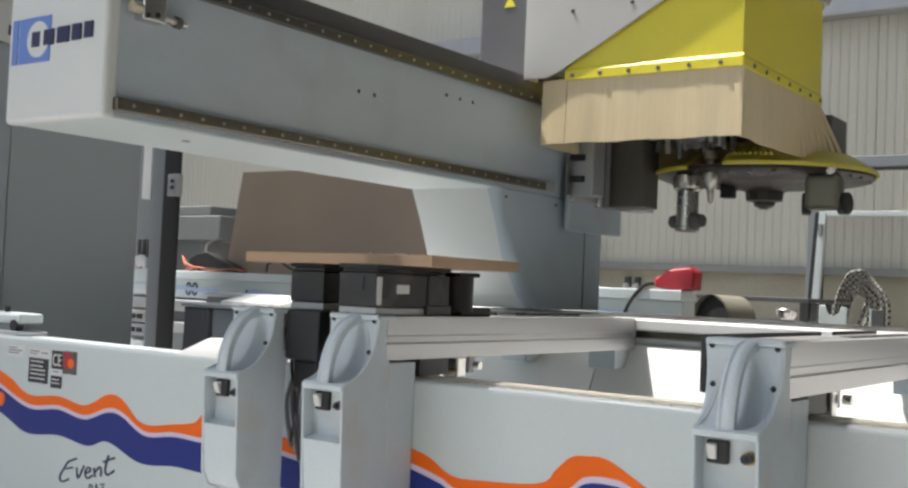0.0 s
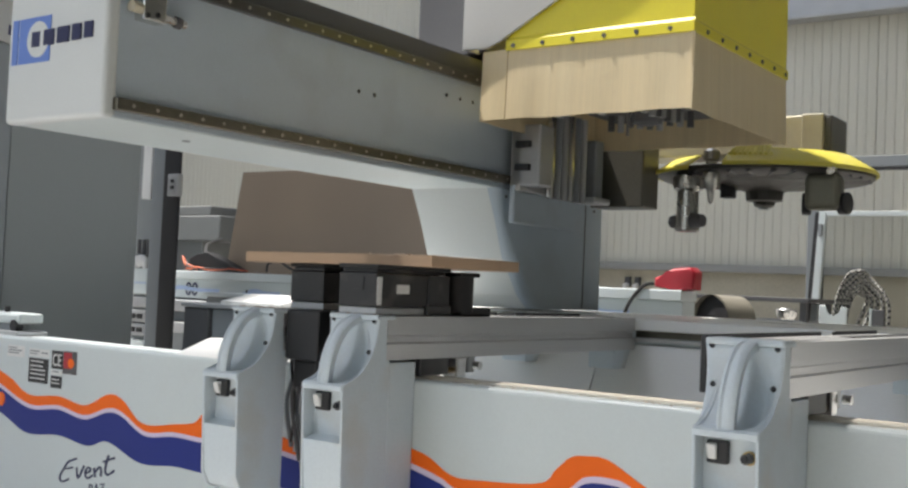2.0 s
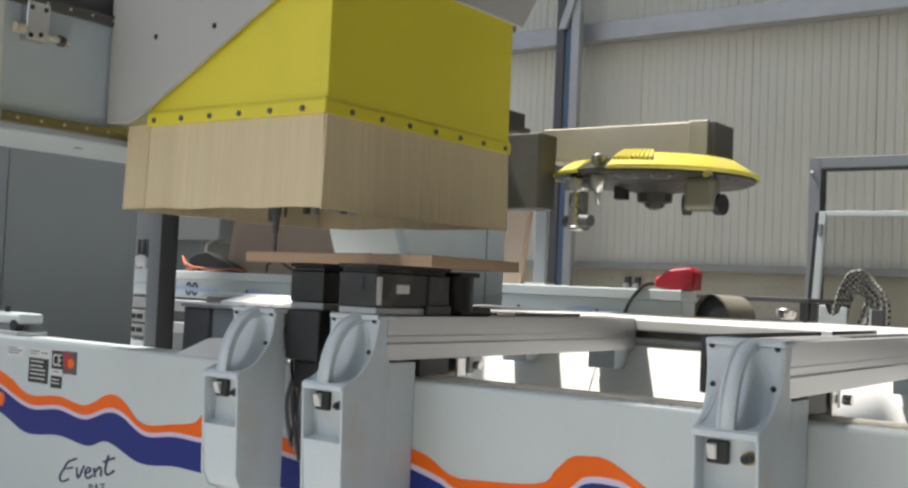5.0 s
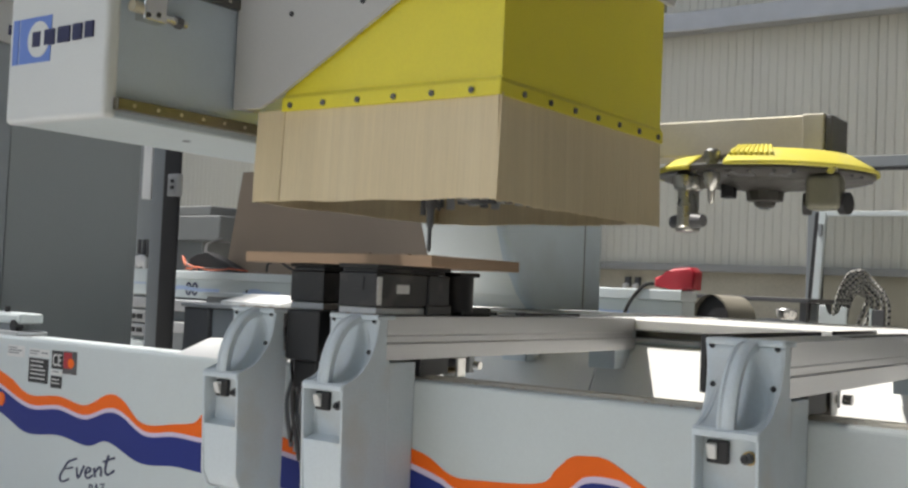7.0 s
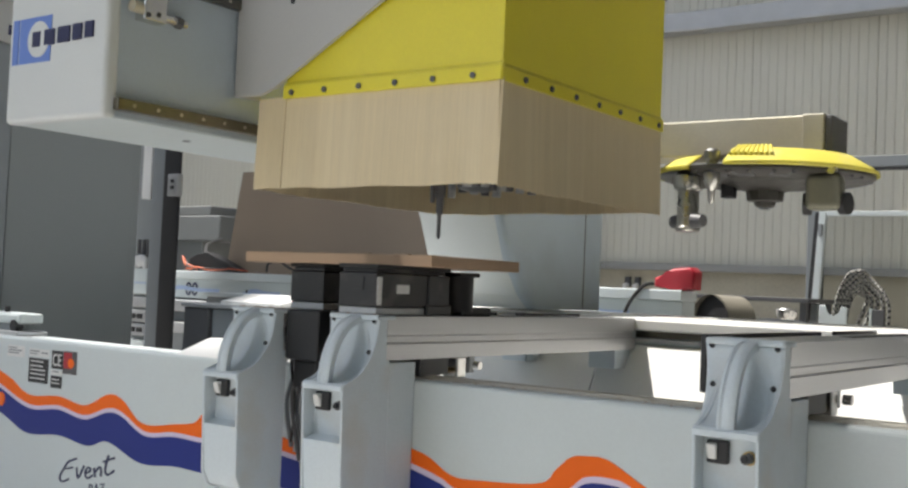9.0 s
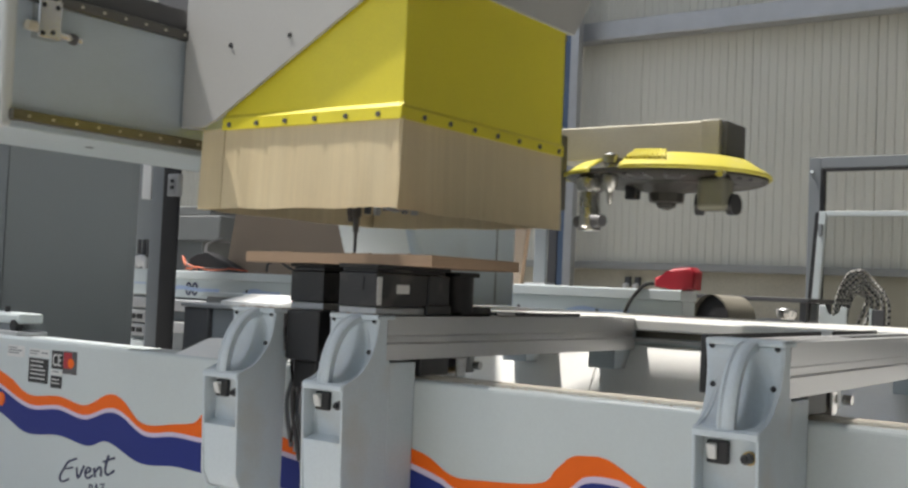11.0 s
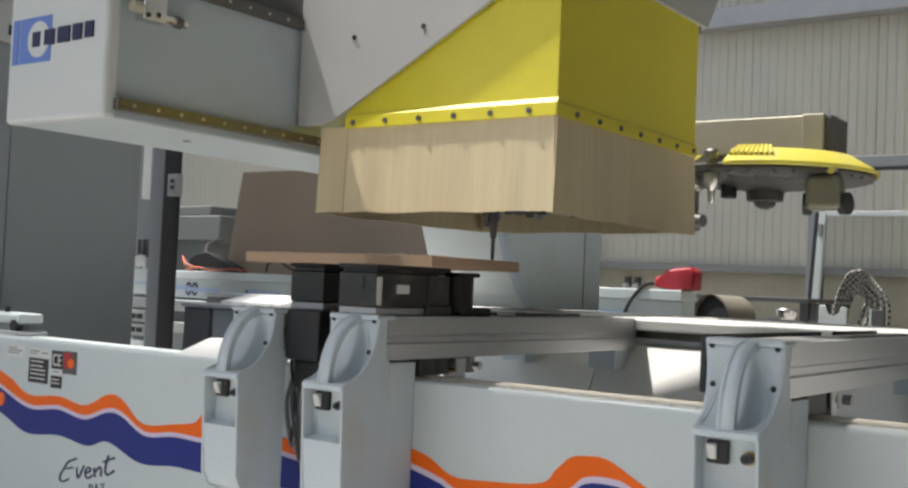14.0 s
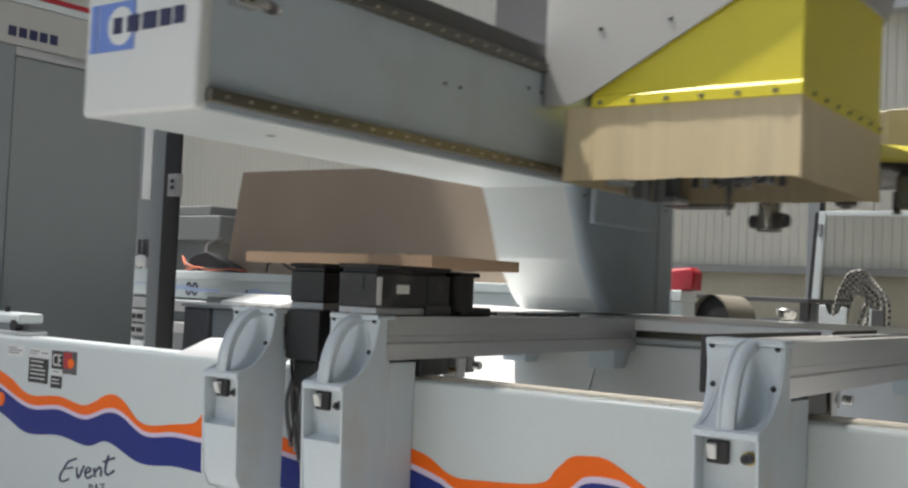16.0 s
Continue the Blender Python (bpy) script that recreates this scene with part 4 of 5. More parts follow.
def tool_changer():
    c = thing("tool_changer", "round tool magazine with a yellow rim and hanging steel tools", "tool changer")
    cx, cy, r = -1.315, 3.60, 0.355
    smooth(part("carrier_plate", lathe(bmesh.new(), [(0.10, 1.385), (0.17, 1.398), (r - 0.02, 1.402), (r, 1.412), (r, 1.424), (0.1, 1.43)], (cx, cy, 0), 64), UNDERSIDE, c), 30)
    # yellow rim cover, open where the tools are gripped
    bm = bmesh.new()
    prof = [(r + 0.012, 1.420), (r + 0.010, 1.432), (r - 0.07, 1.482), (r - 0.13, 1.488)]
    a0, a1, n = radians(-90), radians(62), 40
    rows = []
    for i in range(n + 1):
        a = a0 + (a1 - a0) * i / n
        rows.append([bm.verts.new((cx + rr * math.cos(a), cy + rr * math.sin(a), z)) for rr, z in prof])
    for a, b in zip(rows, rows[1:]):
        for k in range(3):
            bm.faces.new([a[k], b[k], b[k + 1], a[k + 1]])
    ob = smooth(part("rim_cover", bm, YELLOW_DUSTY, c, "yellow sheet rim"), 35)
    sol = ob.modifiers.new("sheet", "SOLIDIFY")
    sol.thickness = 0.006
    bm = bmesh.new()
    rows = []
    for i in range(19):
        a = radians(-208) + radians(98) * i / 18
        rows.append([bm.verts.new((cx + rr * math.cos(a), cy + rr * math.sin(a), z)) for rr, z in ((r + 0.012, 1.412), (r + 0.010, 1.425), (r - 0.05, 1.462))])
    for a, b in zip(rows, rows[1:]):
        for k in range(2):
            bm.faces.new([a[k], b[k], b[k + 1], a[k + 1]])
    ob = smooth(part("rim_cover", bm, YELLOW_DUSTY, c, "yellow sheet rim"), 35)
    sol = ob.modifiers.new("sheet", "SOLIDIFY")
    sol.thickness = 0.006
    for i in range(9):                                   # pressed louvres in the rim
        a = radians(-88 + i * 2.7)
        u = Vector((math.cos(a), math.sin(a), 0))
        bm = bmesh.new()
        cyl(bm, Vector((cx, cy, 1.492)) + u * (r - 0.10), Vector((cx, cy, 1.456)) + u * (r - 0.020), 0.0058, seg=8)
        part("louvre", bm, YELLOW_DUSTY, c)
    part("arm_box", box(bmesh.new(), (-1.80, 3.62, 1.500), (-1.125, 3.80, 1.627), 0.006), TAUPE, c, "bare metal drive box")
    part("arm_end_plate", box(bmesh.new(), (-1.198, 3.6165, 1.498), (-1.1245, 3.80, 1.6295), 0.004), ARM_PALE, c, "brushed pale end plate")
    part("arm_end", box(bmesh.new(), (-1.124, 3.624, 1.504), (-1.100, 3.796, 1.623), 0.004), DARK_GREY, c)
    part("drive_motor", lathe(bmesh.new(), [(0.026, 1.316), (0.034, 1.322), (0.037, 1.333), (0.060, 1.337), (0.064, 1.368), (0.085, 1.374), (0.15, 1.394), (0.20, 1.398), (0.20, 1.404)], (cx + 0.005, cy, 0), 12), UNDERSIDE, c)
    part("drive_nut", cyl(bmesh.new(), (cx + 0.005, cy, 1.309), (cx + 0.005, cy, 1.318), 0.018, seg=6), STEEL, c)
    part("sensor", box(bmesh.new(), (cx - 0.13, cy - 0.06, 1.345), (cx - 0.085, cy - 0.02, 1.404), 0.004), BLACK, c)
    # gripped tools round the rim
    def tool(a, kind):
        x, y = cx + (r - 0.035) * math.cos(radians(a)), cy + (r - 0.035) * math.sin(radians(a))
        if kind == "cutter":
            t = smooth(part("cutter", lathe(bmesh.new(), [(0.036, 1.214), (0.040, 1.219), (0.040, 1.226), (0.035, 1.230), (0.034, 1.345), (0.046, 1.352), (0.050, 1.364), (0.050, 1.392), (0.03, 1.398)], (x, y, 0), 24), TOOL_STEEL, c, "steel cutter with two round knives"), 30)
            for s in (-1, 1):
                smooth(part("knife", cyl(bmesh.new(), (x + s * 0.030, y - 0.02 * s, 1.248), (x + s * 0.066, y - 0.03 * s, 1.248), 0.026, 0.020, seg=18), DARK_GREY, t), 40)
        elif kind == "bit":
            t = smooth(part("router_bit", lathe(bmesh.new(), [(0.004, 1.302), (0.009, 1.312), (0.011, 1.342), (0.018, 1.352), (0.027, 1.374), (0.027, 1.398), (0.018, 1.408), (0.018, 1.436), (0.026, 1.442), (0.026, 1.468), (0.016, 1.476)], (x, y, 0), 18), TOOL_STEEL, c, "slim router bit in a steel holder"), 30)
            part("gripper", box(bmesh.new(), (x - 0.045, y + 0.005, 1.402), (x + 0.06, y + 0.05, 1.428), 0.004), STEEL, t)
        else:
            t = part("saw_unit", box(bmesh.new(), (x - 0.055, y - 0.02, 1.290), (x + 0.055, y + 0.05, 1.402), 0.02, 4), SAW_CASE, c, "boxy saw unit with dark end rollers")
            part("saw_screw", cyl(bmesh.new(), (x + 0.03, y - 0.03, 1.412), (x + 0.03, y - 0.005, 1.412), 0.014, seg=14), STEEL, t)
            for s in (-1, 1):
                part("roller", cyl(bmesh.new(), (x + s * 0.046, y + 0.03, 1.312), (x + s * 0.070, y + 0.025, 1.312), 0.035, seg=20), BLACK, t)
    tool(243, "cutter")
    tool(260, "bit")
    tool(-36, "saw")
    for a in (243, 257, 277, 300, -15, 12):              # forked grippers under the rim
        u = Vector((math.cos(radians(a)), math.sin(radians(a)), 0))
        v = Vector((-u.y, u.x, 0))
        o = Vector((cx, cy, 0))
        bm = bmesh.new()
        for sgn in (-1, 1):
            cyl(bm, o + u * (r - 0.10) + v * 0.026 * sgn + Vector((0, 0, 1.407)), o + u * (r - 0.012) + v * 0.030 * sgn + Vector((0, 0, 1.407)), 0.009, seg=8)
        cyl(bm, o + u * (r - 0.105) - v * 0.03 + Vector((0, 0, 1.407)), o + u * (r - 0.105) + v * 0.03 + Vector((0, 0, 1.407)), 0.012, seg=8)
        part("gripper_fork", bm, DARK_GREY, c, "steel gripper fork")
    part("bracket", box(bmesh.new(), (-1.80, 3.28, 1.292), (-1.605, 3.40, 1.56), 0.006), OILY, c, "dark oily bracket on the column")
    return c


CHANGER = tool_changer()

# ---- behind the machine ----


def second_machine():
    m = thing("second_machine", "long white machine bed with pale blue waves behind the gantry", "machine bed")
    part("base", box(bmesh.new(), (-7.5, 4.22, 0.0), (-2.50, 4.7, 0.875), 0.01), MID_GREY, m)
    part("base", box(bmesh.new(), (-2.499, 4.22, 0.0), (-1.90, 4.31, 0.875), 0.006), MID_GREY, m)
    part("body", prism(bmesh.new(), [(-7.5, 4.2), (-1.858, 4.2), (-1.858, 4.32), (-2.45, 4.32), (-2.45, 4.7), (-7.5, 4.7)], "z", 0.8755, 0.985, 0.005), PANEL_WHITE, m)
    part("top_plate", prism(bmesh.new(), [(-7.5, 4.17), (-1.855, 4.17), (-1.855, 4.33), (-2.44, 4.33), (-2.44, 4.7), (-7.5, 4.7)], "z", 0.9855, 1.03, 0.005), PANEL_WHITE, m)
    part("lower_rail", box(bmesh.new(), (-7.5, 4.12, 0.80), (-2.2, 4.218, 0.865), 0.006), GALV, m)
    part("lower_rail", box(bmesh.new(), (-7.5, 4.12, 0.68), (-2.2, 4.218, 0.74), 0.006), GALV, m)
    for a, b, w in ((-5.12, -4.62, 0.022), (-4.45, -4.15, 0.03), (-2.45, -2.1, 0.03)):
        ln = smooth_line([(a, 0.915), ((2 * a + b) / 3, 0.945), ((a + 2 * b) / 3, 0.935), (b, 0.935)])
        bm = bmesh.new()
        prism(bm, [tuple(p) for p in ln] + [(p[0], p[1] - w) for p in reversed(ln)], "y", 4.196, 4.202)
        bmesh.ops.triangulate(bm, faces=[f for f in bm.faces if len(f.verts) > 4])
        part("pale_wave", bm, SKY_FILM, m)
    letters("size_print", "00", 0.105, Matrix.Translation((-4.90, 4.1985, 0.893)) @ pose(0, 0, 0, 90), INK, m, bold=0.0015)
    for x in (-2.25, -2.65, -3.05, -4.4):
        part("fixing_screw", cyl(bmesh.new(), (x, 4.201, 0.93), (x, 4.195, 0.93), 0.008, seg=10), DARK_GREY, m)
    return m


second_machine()


def cabinet():
    c = thing("control_cabinet", "tall grey control cabinet with a white door frame", "cabinet")
    part("body", box(bmesh.new(), (-4.3, 2.05, 0.0), (-3.604, 2.826, 1.98), 0.008), CABINET, c)
    part("door", box(bmesh.new(), (-3.606, 2.24, 0.06), (-3.592, 2.785, 1.765), 0.004), CABINET, c)
    part("frame", box(bmesh.new(), (-3.604, 2.06, 0.02), (-3.586, 2.235, 1.80), 0.004), MID_GREY, c)
    part("frame", box(bmesh.new(), (-3.604, 2.236, 1.77), (-3.586, 2.812, 1.80), 0.004), GALV, c)
    part("sign_panel", box(bmesh.new(), (-3.604, 2.06, 1.803), (-3.584, 2.814, 1.955), 0.004), HEAD_GREY, c)
    part("red_edge", box(bmesh.new(), (-3.606, 2.05, 1.985), (-3.58, 2.82, 2.004), 0.003), RED, c)
    part("white_edge", box(bmesh.new(), (-3.604, 2.05, 1.957), (-3.582, 2.82, 1.984), 0.003), PANEL_WHITE, c)
    for k in range(5):
        part("name_bar", box(bmesh.new(), (-3.586, 2.20 + k * 0.042, 1.832), (-3.5825, 2.232 + k * 0.042, 1.868)), INK, c)
    return c


cabinet()

post = thing("machine_post", "dark steel post with a small switch box", "post")
part("dark_face", box(bmesh.new(), (-4.165, 3.40, 0.0), (-4.052, 3.415, 3.2), 0.006), BLACK, post)
part("grey_flank", box(bmesh.new(), (-4.25, 3.41, 0.0), (-4.166, 3.43, 3.2), 0.004), MID_GREY, post)
sb = part("switch_box", box(bmesh.new(), (-4.10, 3.37, 1.37), (-4.03, 3.405, 1.475), 0.005), GALV, post)
for z in (1.41, 1.44):
    part("switch_knob", cyl(bmesh.new(), (-4.06, 3.372, z), (-4.06, 3.36, z), 0.008, seg=12), BLACK, sb)

panel = thing("mdf_panel", "large upright sheet of raw brown mdf", "mdf sheet")
bm = bmesh.new()
prism(bm, [(-4.74, 1.0305), (-2.75, 1.0305), (-2.683, 1.586), (-3.97, 1.604), (-4.638, 1.606)], "y", 4.35, 4.375)
part("sheet", bm, MDF_DARK, panel)
bm = prism(bmesh.new(), [(-2.7495, 1.0305), (-2.742, 1.0305), (-2.675, 1.586), (-2.6825, 1.586)], "y", 4.352, 4.374)
part("edge_band", bm, MDF_EDGE, panel, "paler sawn edge")

# ---- smaller things behind the machine ----
mp = thing("steel_upright", "blue-grey steel upright behind the rear bed", "steel post")
part("web", box(bmesh.new(), (-2.676, 4.35, 1.031), (-2.610, 4.37, 1.50), 0.006), MID_GREY, mp)
part("foot_plate", box(bmesh.new(), (-2.70, 4.32, 1.0305), (-2.585, 4.40, 1.040), 0.002), GALV, mp)

tool_case = thing("red_tool", "red power tool with a black cable on the white bed", "power tool")
bm = bmesh.new()
prism(bm, [(-1.985, 1.040), (-1.985, 1.078), (-1.925, 1.098), (-1.905, 1.118), (-1.83, 1.126), (-1.808, 1.105), (-1.812, 1.032), (-1.90, 1.032)], "y", 4.19, 4.28, 0.012, 3)
smooth(part("casing", bm, RED, tool_case), 40)
part("base_foot", box(bmesh.new(), (-1.96, 4.20, 1.0295), (-1.84, 4.27, 1.034)), BLACK, tool_case)
smooth(part("cable", tube(bmesh.new(), smooth_line([(-1.985, 4.19, 1.055), (-2.02, 4.17, 1.045), (-2.06, 4.16, 1.0), (-2.09, 4.15, 0.94), (-2.11, 4.14, 0.86)]), 0.008), RUBBER, tool_case), 60)

drum = thing("hose_drum", "dark round duct end lying behind the bed", "duct")
bm = bmesh.new()
cyl(bm, (-1.905, 4.60, 0.905), (-1.842, 4.756, 0.905), 0.116, 0.112, seg=40, cap=False)
cyl(bm, (-1.905, 4.60, 0.905), (-1.842, 4.756, 0.905), 0.109, 0.105, seg=40, cap=False)
smooth(part("shell", bm, DUCT_TAN, drum), 60)
# black disc near the mouth, put in for the shade inside the duct
part("bottom", cyl(bmesh.new(), (-1.898, 4.614, 0.905), (-1.894, 4.622, 0.905), 0.112, seg=40), BLACK, drum)
part("stand", box(bmesh.new(), (-1.94, 4.64, 0.0), (-1.82, 4.70, 0.80), 0.01), DARK_GREY, drum)

bench = thing("steel_bench", "dark steel bench with a small round metal bowl", "bench")
part("top", box(bmesh.new(), (-2.60, 6.0, 1.000), (-1.92, 6.5, 1.026), 0.004), DARK_GREY, bench)
for x in (-2.56, -1.98):
    for y in (6.03, 6.44):
        part("leg", box(bmesh.new(), (x, y, 0.0), (x + 0.04, y + 0.04, 1.0), 0.003), DARK_GREY, bench)
part("shelf", box(bmesh.new(), (-2.55, 6.02, 0.88), (-1.96, 6.48, 0.90), 0.003), GALV, bench)
bowl = thing("metal_bowl", "small bright metal bowl on a stand", "bowl")
smooth(part("bowl_shell", lathe(bmesh.new(), [(0.03, 0.92), (0.045, 0.935), (0.05, 0.965), (0.042, 0.972)], (-1.70, 5.0, 0), 24), STEEL, bowl), 40)
part("pedestal", cyl(bmesh.new(), (-1.70, 5.0, 0.0), (-1.70, 5.0, 0.922), 0.03), MID_GREY, bowl)

fr = thing("safety_gate", "dark grey steel door frame of the safety fence", "fence")
part("jamb", box(bmesh.new(), (-2.425, 7.5, 0.0), (-2.345, 7.58, 2.0), 0.004), MID_GREY, fr)
part("jamb_seal", box(bmesh.new(), (-2.344, 7.5, 0.0), (-2.322, 7.56, 1.92), 0.003), BLACK, fr)
part("lintel", box(bmesh.new(), (-2.344, 7.5, 1.925), (0.6, 7.58, 2.0), 0.004), MID_GREY, fr)
part("seal", box(bmesh.new(), (-2.321, 7.5, 1.905), (0.6, 7.56, 1.924), 0.003), BLACK, fr)
part("hinge_knob", cyl(bmesh.new(), (-2.40, 7.5, 1.90), (-2.40, 7.48, 1.90), 0.012, seg=12), STEEL, fr)
wf = thing("safety_fence", "white steel fence panel with a clear plastic pane", "fence")
part("post", prism(bmesh.new(), [(-2.125, 0.0), (-2.083, 0.0), (-1.992, 1.545), (-2.034, 1.545)], "y", 6.5, 6.54, 0.003), PANEL_WHITE, wf)
part("post_seal", prism(bmesh.new(), [(-2.152, 0.0), (-2.126, 0.0), (-2.035, 1.54), (-2.061, 1.54)], "y", 6.51, 6.54, 0.002), BLACK, wf)
part("top_bar", box(bmesh.new(), (-1.991, 6.5, 1.518), (0.4, 6.54, 1.546), 0.003), PANEL_WHITE, wf)
pane = part("pane", box(bmesh.new(), (-2.03, 6.515, 0.1), (0.4, 6.521, 1.517)), PANE, wf, "clear plastic pane")
pane.visible_shadow = False
part("latch", box(bmesh.new(), (-2.035, 6.485, 1.40), (-2.01, 6.502, 1.47), 0.003), MID_GREY, wf)

col = thing("steel_column", "dark blue steel column against the back wall", "column")
part("flange", box(bmesh.new(), (-5.14, 8.6, 0.0), (-5.055, 8.68, ROOF_Z), 0.004), DARK_GREY, col)
part("web_panel", box(bmesh.new(), (-5.054, 8.62, 0.0), (-4.985, 8.66, ROOF_Z), 0.003), mat("column_blue", (0.10, 0.15, 0.24), 0.5), col)
part("flange", box(bmesh.new(), (-4.984, 8.6, 0.0), (-4.90, 8.68, ROOF_Z), 0.004), GALV, col, "pale grey flange")
part("gusset", prism(bmesh.new(), [(-5.10, 3.40), (-5.02, 3.40), (-4.84, 3.98), (-4.90, 3.98)], "y", 8.56, 8.598, 0.003), GALV, col)

for x in (-4.543, -4.445):
    so = thing("wall_socket", "small dark socket on the wall plinth", "socket", "wall sockets")
    part("shell", box(bmesh.new(), (x - 0.025, 9.02, 1.08), (x + 0.025, 9.065, 1.17), 0.006), DARK_GREY, so)
    part("plug", cyl(bmesh.new(), (x, 9.03, 1.095), (x, 8.97, 1.085), 0.022, seg=14), STICKER, so)

coil = thing("hose_coil", "coiled black and grey braided hose hanging in loops", "hose")
for k in range(5):
    xl, xr, top = -1.488 + 0.012 * k, -1.255 - 0.026 * k, 1.152 - 0.017 * k
    pts = smooth_line([(xl, 5.0, 0.90), (xl + 0.012, 5.0 + 0.012 * k, 1.02), (xl + 0.055, 5.01, top - 0.022), (-1.372 + 0.004 * k, 5.0 + 0.012 * k, top),
                       (0.35 * xl + 0.65 * xr, 5.02, top - 0.030), (xr, 5.0 + 0.014 * k, 1.02), (xr - 0.012 * k, 5.0, 0.86)], 7)
    smooth(part("hose_loop", tube(bmesh.new(), pts, 0.0085, 8), NET, coil), 60)
bm = bmesh.new()
prism(bm, [(-1.538, 0.80), (-1.417, 0.80), (-1.417, 0.985), (-1.440, 0.992), (-1.455, 0.958), (-1.478, 0.945), (-1.500, 0.958), (-1.512, 0.995), (-1.538, 0.995)], "y", 4.955, 4.965, 0.002, 1)
part("hanger_plate", bm, PANEL_WHITE, coil, "white forked hook plate")
part("hanger", box(bmesh.new(), (-1.53, 4.966, 0.0), (-1.43, 4.985, 0.93), 0.004), PANEL_WHITE, coil)
part("plug_block", box(bmesh.new(), (-1.305, 4.94, 0.80), (-1.255, 4.97, 0.985), 0.004), DARK_GREY, coil)
part("plug_edge", box(bmesh.new(), (-1.316, 4.938, 0.80), (-1.306, 4.972, 0.988), 0.002), PANEL_WHITE, coil)
part("plug_foot", box(bmesh.new(), (-1.33, 4.98, 0.0), (-1.20, 5.06, 0.80), 0.006), MID_GREY, coil)

rob = thing("grey_motor_unit", "grey boxy motor unit of the second machine", "motor unit")
part("housing", box(bmesh.new(), (-6.75, 5.2, 1.25), (-5.749, 5.6, 1.43), 0.01), UNIT_GREY, rob)
part("upper_housing", box(bmesh.new(), (-6.75, 5.22, 1.4305), (-5.872, 5.58, 1.50), 0.01), UNIT_GREY, rob)
bm = bmesh.new()
prism(bm, [(-6.6, 0.0), (-6.049, 0.0), (-5.969, 1.25), (-6.6, 1.25)], "y", 5.25, 5.55, 0.008)
part("stand", bm, UNIT_GREY, rob)
bundle = thing("cable_bundle", "orange and black cables heaped on the white bed", "cable")
for k in range(4):                                       # cables climb the side of the dark cover
    pts = smooth_line([(-5.02 + 0.012 * k, 4.27, 1.115 - 0.012 * k), (-4.985 + 0.010 * k, 4.25, 1.085 - 0.006 * k), (-4.955 + 0.012 * k, 4.245, 1.060), (-4.93 + 0.02 * k, 4.25, 1.040)])
    smooth(part("loop", tube(bmesh.new(), pts, 0.007, 8), (CABLE, CABLE, DARK_GREY, CABLE)[k], bundle), 60)
for k in range(2):                                       # and run along its foot
    pts = smooth_line([(-4.95, 4.24, 1.044 + 0.012 * k), (-4.85, 4.235, 1.052 - 0.004 * k), (-4.74, 4.24, 1.041 + 0.006 * k), (-4.62, 4.25, 1.048), (-4.50, 4.29, 1.040)])
    smooth(part("loop", tube(bmesh.new(), pts, 0.006, 8), (CABLE, BLACK)[k], bundle), 60)
bm = bmesh.new()
prism(bm, [(-4.955, 1.0315), (-4.55, 1.0315), (-4.56, 1.050), (-4.807, 1.143), (-4.90, 1.130), (-4.955, 1.10)], "y", 4.262, 4.34, 0.005)
part("cover", bm, BLACK, bundle, "black folded cable cover")
smooth(part("loose_loop", tube(bmesh.new(), smooth_line([(-4.36, 4.30, 1.045), (-4.33, 4.28, 1.085), (-4.25, 4.28, 1.10), (-4.16, 4.29, 1.06), (-4.05, 4.30, 1.045)]), 0.006, 8), BLACK, bundle), 60)
smooth(part("feed_cable", tube(bmesh.new(), smooth_line([(-5.70, 5.18, 1.26), (-5.3, 4.7, 1.20), (-4.95, 4.40, 1.12), (-4.80, 4.38, 1.10)]), 0.012), BLACK, bundle), 60)

shelf = thing("pipe_rack", "grey pipe rack with small fittings beside the cabinet", "rack")
part("upright", box(bmesh.new(), (-4.76, 3.70, 0.0), (-4.50, 3.78, 2.2), 0.004), CABINET, shelf)
part("label_strip", box(bmesh.new(), (-4.645, 3.655, 1.39), (-4.575, 3.70, 2.15), 0.002), STICKER, shelf, "long white strip")
part("side_post", box(bmesh.new(), (-4.565, 3.655, 0.0), (-4.50, 3.699, 2.2), 0.003), MID_GREY, shelf)
part("valve_block", box(bmesh.new(), (-4.72, 3.66, 0.896), (-4.572, 3.70, 1.030), 0.006), PANEL_WHITE, shelf, "white valve block")
part("valve_line", box(bmesh.new(), (-4.718, 3.658, 0.952), (-4.574, 3.661, 0.958)), SKY_FILM, shelf)
for x, z, r in ((-4.672, 1.066, 0.026), (-4.632, 1.072, 0.030), (-4.602, 1.060, 0.020)):
    smooth(part("fitting", lathe(bmesh.new(), [(r * 0.5, z - 0.035), (r, z - 0.012), (r, z + 0.010), (r * 0.6, z + 0.028)], (x, 3.67, 0), 14), STICKER, shelf), 40)
    part("hose_end", cyl(bmesh.new(), (x, 3.68, z + 0.028), (x, 3.68, 1.18), 0.010, seg=10), DARK_GREY, shelf)
for z in (0.784, 0.715):
    part("bracket", box(bmesh.new(), (-4.72, 3.66, z - 0.030), (-4.572, 3.70, z + 0.030), 0.004), GALV, shelf)
    for x in (-4.668, -4.612):
        part("socket", box(bmesh.new(), (x - 0.022, 3.655, z - 0.014), (x + 0.022, 3.662, z + 0.012), 0.003), BLACK, shelf)
part("bracket", box(bmesh.new(), (-4.72, 3.66, 0.56), (-4.572, 3.70, 0.66), 0.004), PANEL_WHITE, shelf)
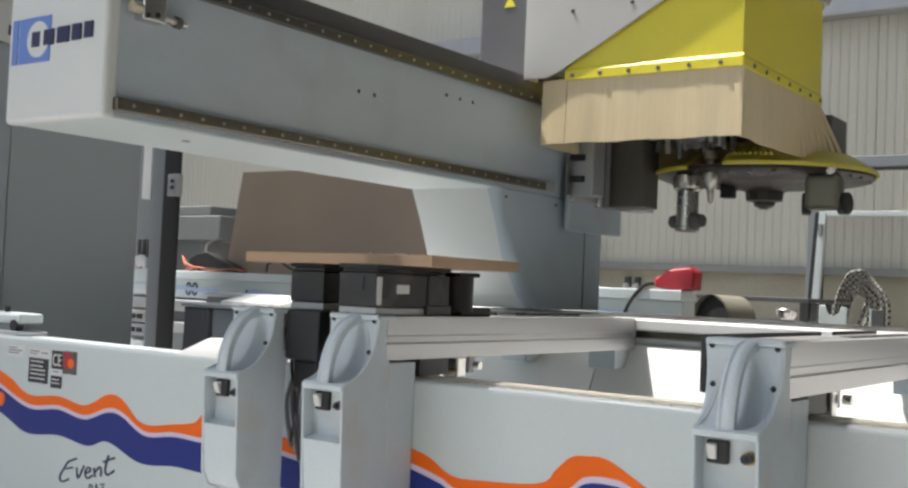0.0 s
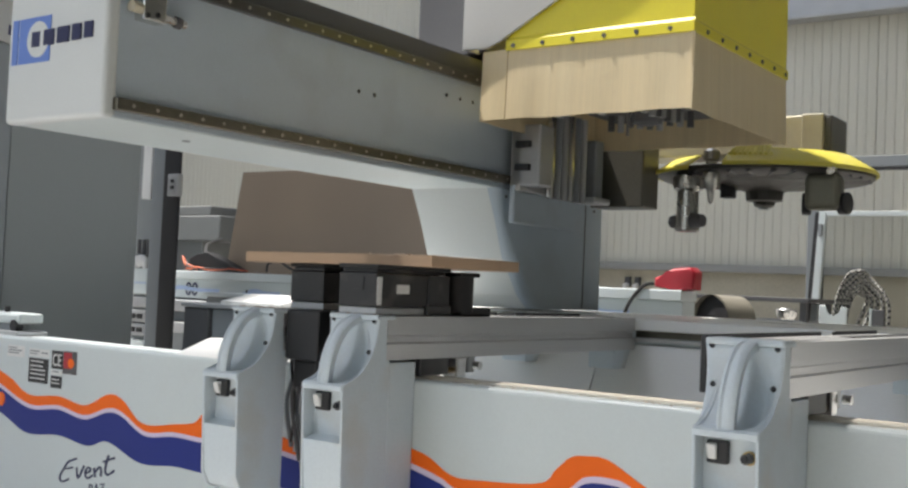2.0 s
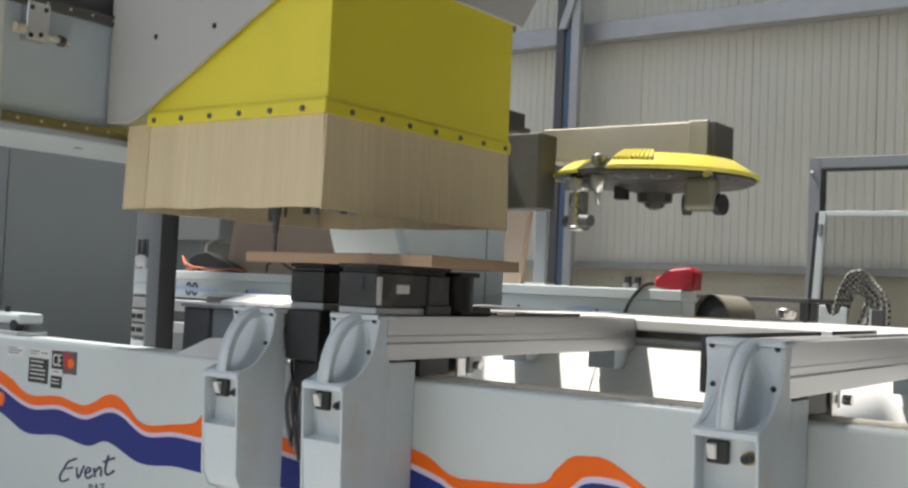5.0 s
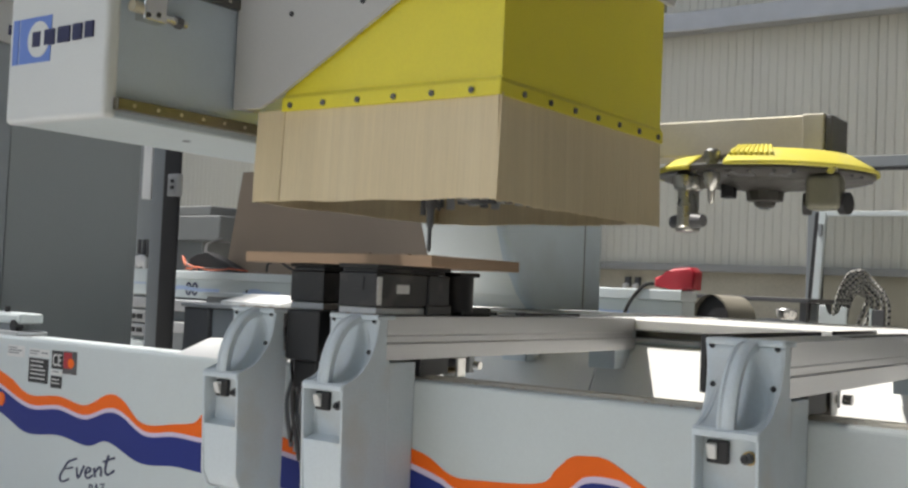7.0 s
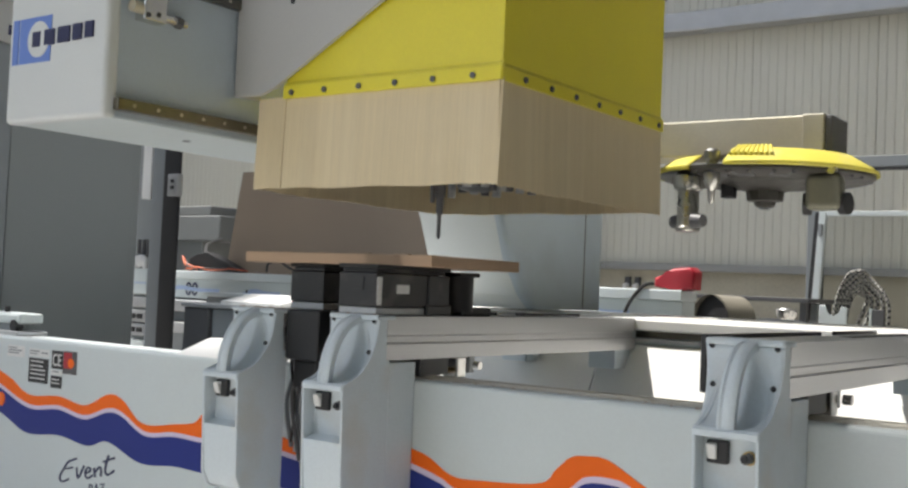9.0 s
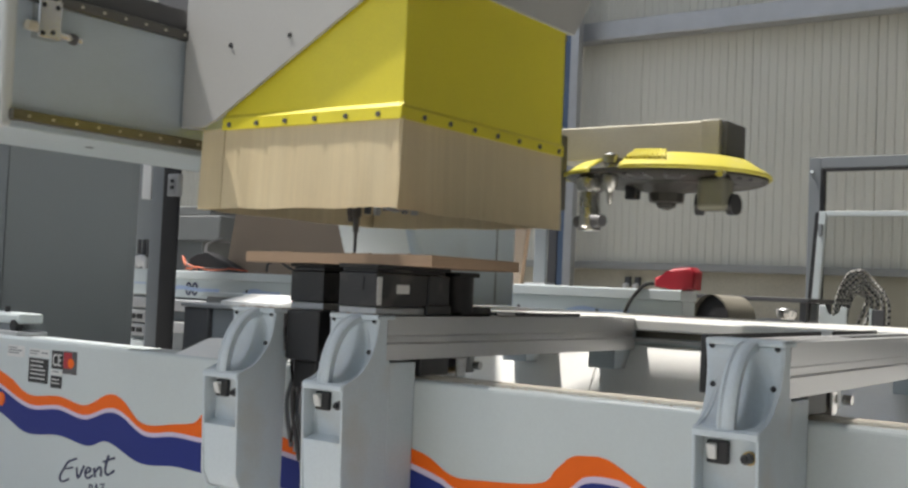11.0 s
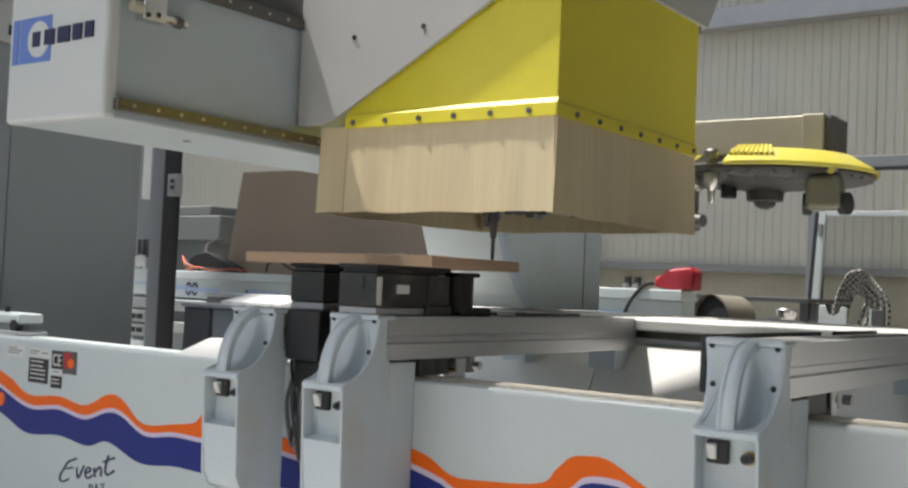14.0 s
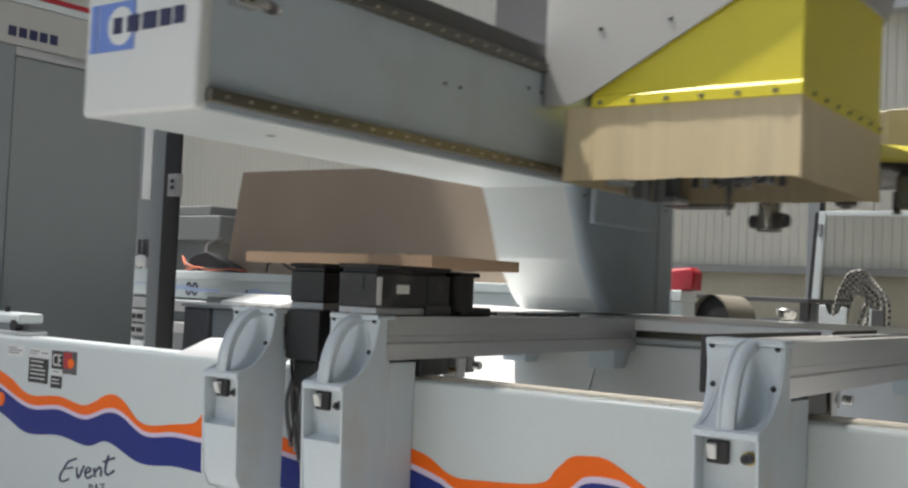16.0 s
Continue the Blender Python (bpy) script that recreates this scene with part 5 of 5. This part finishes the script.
part("bracket", box(bmesh.new(), (-4.72, 3.66, 0.83), (-4.572, 3.70, 0.88), 0.004), GALV, shelf)
sm = thing("dark_case", "small dark steel case standing behind the bed", "case")
part("case_body", box(bmesh.new(), (-3.27, 2.80, 0.0), (-3.135, 2.98, 0.884), 0.006), DARK_GREY, sm)
part("case_lid", box(bmesh.new(), (-3.28, 2.79, 0.8845), (-2.72, 3.0, 0.900), 0.004), GALV, sm)
part("case_side", box(bmesh.new(), (-3.134, 2.82, 0.0), (-2.96, 2.98, 0.884), 0.004), MID_GREY, sm)
bm = prism(bmesh.new(), [(2.80, 0.9005), (2.80, 0.914), (2.95, 0.944), (2.965, 0.9005)], "x", -3.07, -2.76, 0.003, 1)
part("tilted_cover", bm, SUNLIT_WHITE, sm, "tilted white sheet cover")
tray = thing("steel_tray", "pale sheet steel tray beside the rear bed", "tray")
part("sheet", box(bmesh.new(), (-4.20, 3.70, 0.905), (-3.78, 3.86, 0.925), 0.004), PANEL_WHITE, tray)
part("support", box(bmesh.new(), (-4.18, 3.72, 0.0), (-3.80, 3.84, 0.9045), 0.004), MID_GREY, tray)

cl = thing("clamp", "pale metal side clamp with a dark wheel on the bed ledge", "clamp")
part("arm", box(bmesh.new(), (-3.05, 1.82, 0.842), (-2.822, 1.90, 0.872), 0.008), PANEL_WHITE, cl)
part("foot", box(bmesh.new(), (-3.05, 1.80, 0.809), (-2.80, 1.90, 0.822), 0.003), GALV, cl)
part("wheel", cyl(bmesh.new(), (-2.845, 1.815, 0.838), (-2.845, 1.84, 0.838), 0.016, seg=18), BLACK, cl)
part("web", box(bmesh.new(), (-3.03, 1.83, 0.8215), (-2.87, 1.89, 0.843), 0.003), MID_GREY, cl)
part("knob", cyl(bmesh.new(), (-2.93, 1.85, 0.871), (-2.93, 1.85, 0.889), 0.008, seg=12), BLACK, cl)


# ---- movement: seconds, gantry along the bed, head along the beam, head height ----
MOVES = [(0.0, -0.002, 1.192, 0.283), (0.5, -0.002, 1.190, 0.305), (1.0, -0.002, 1.190, 0.305), (1.5, -0.002, 0.893, 0.306),
         (2.0, -0.002, 0.860, 0.306), (2.5, -0.002, 0.861, 0.305), (3.0, -0.002, 0.863, 0.034), (3.5, -0.099, 0.652, 0.012),
         (4.0, -0.315, 0.153, 0.010), (4.2, -0.392, -0.027, 0.010), (4.5, -0.405, -0.030, 0.004), (4.8, -0.405, -0.030, -0.015),
         (5.7, -0.405, -0.030, -0.015), (6.0, -0.330, -0.022, 0.020), (6.3, -0.187, -0.010, 0.009), (6.5, -0.080, 0.000, 0.009),
         (7.0, 0.0, 0.0, 0.0), (7.5, 0.0, 0.001, -0.010), (8.0, 0.0, 0.001, -0.015), (8.5, 0.0, 0.001, 0.043), (9.0, 0.0, 0.002, 0.028),
         (9.2, -0.001, 0.0, 0.009), (9.5, -0.001, 0.0, -0.012), (10.2, -0.001, 0.0, -0.015), (10.5, -0.03, 0.02, 0.03),
         (11.0, -0.36, 0.16, 0.0), (11.3, -0.406, 0.176, -0.012), (11.5, -0.406, 0.175, 0.0), (12.0, -0.319, 0.184, 0.014),
         (12.5, -0.016, 0.205, 0.014), (13.0, 0.0, 0.204, -0.003), (13.5, 0.0, 0.204, -0.008), (14.0, 0.0, 0.204, -0.007),
         (14.5, 0.0, 0.205, 0.072), (15.0, 0.0, 0.549, 0.072), (15.5, 0.0, 0.880, 0.071), (16.0, 0.270, 0.872, 0.131)]
LOW, UP = 1.070, 1.155


def motions():
    walk(GANTRY, [(t, pose(g, 0, 0)) for t, g, y, z in MOVES])
    walk(CHANGER, [(t, pose(g, 0, 0)) for t, g, y, z in MOVES])
    walk(CARRIAGE, [(t, pose(g, y, 0)) for t, g, y, z in MOVES])
    walk(HEAD, [(t, pose(g, y, z)) for t, g, y, z in MOVES])
    for flap, y_turn in zip(FLAPS, [-0.16 * (k + 1) ** 2 for k in range(12)]):
        walk(flap, [(t, pose(-1.118, 0, 1.361, 0, a, 0)) for t, a in ((0.0, y_turn), (1.05, y_turn), (1.35, 0), (16.0, 0))])
    a = [(0.0, 1.118), (2.5, 1.118), (3.0, LOW), (8.5, LOW), (8.8, UP), (16.0, UP)]
    b = [(0.0, UP), (8.5, UP), (8.9, LOW), (15.0, LOW), (16.0, 1.08)]
    for (d, x, y), rows in ((DRILL_A, a), (DRILL_B, b)):
        walk(d, [(t, pose(x, y, z)) for t, z in rows])


motions()
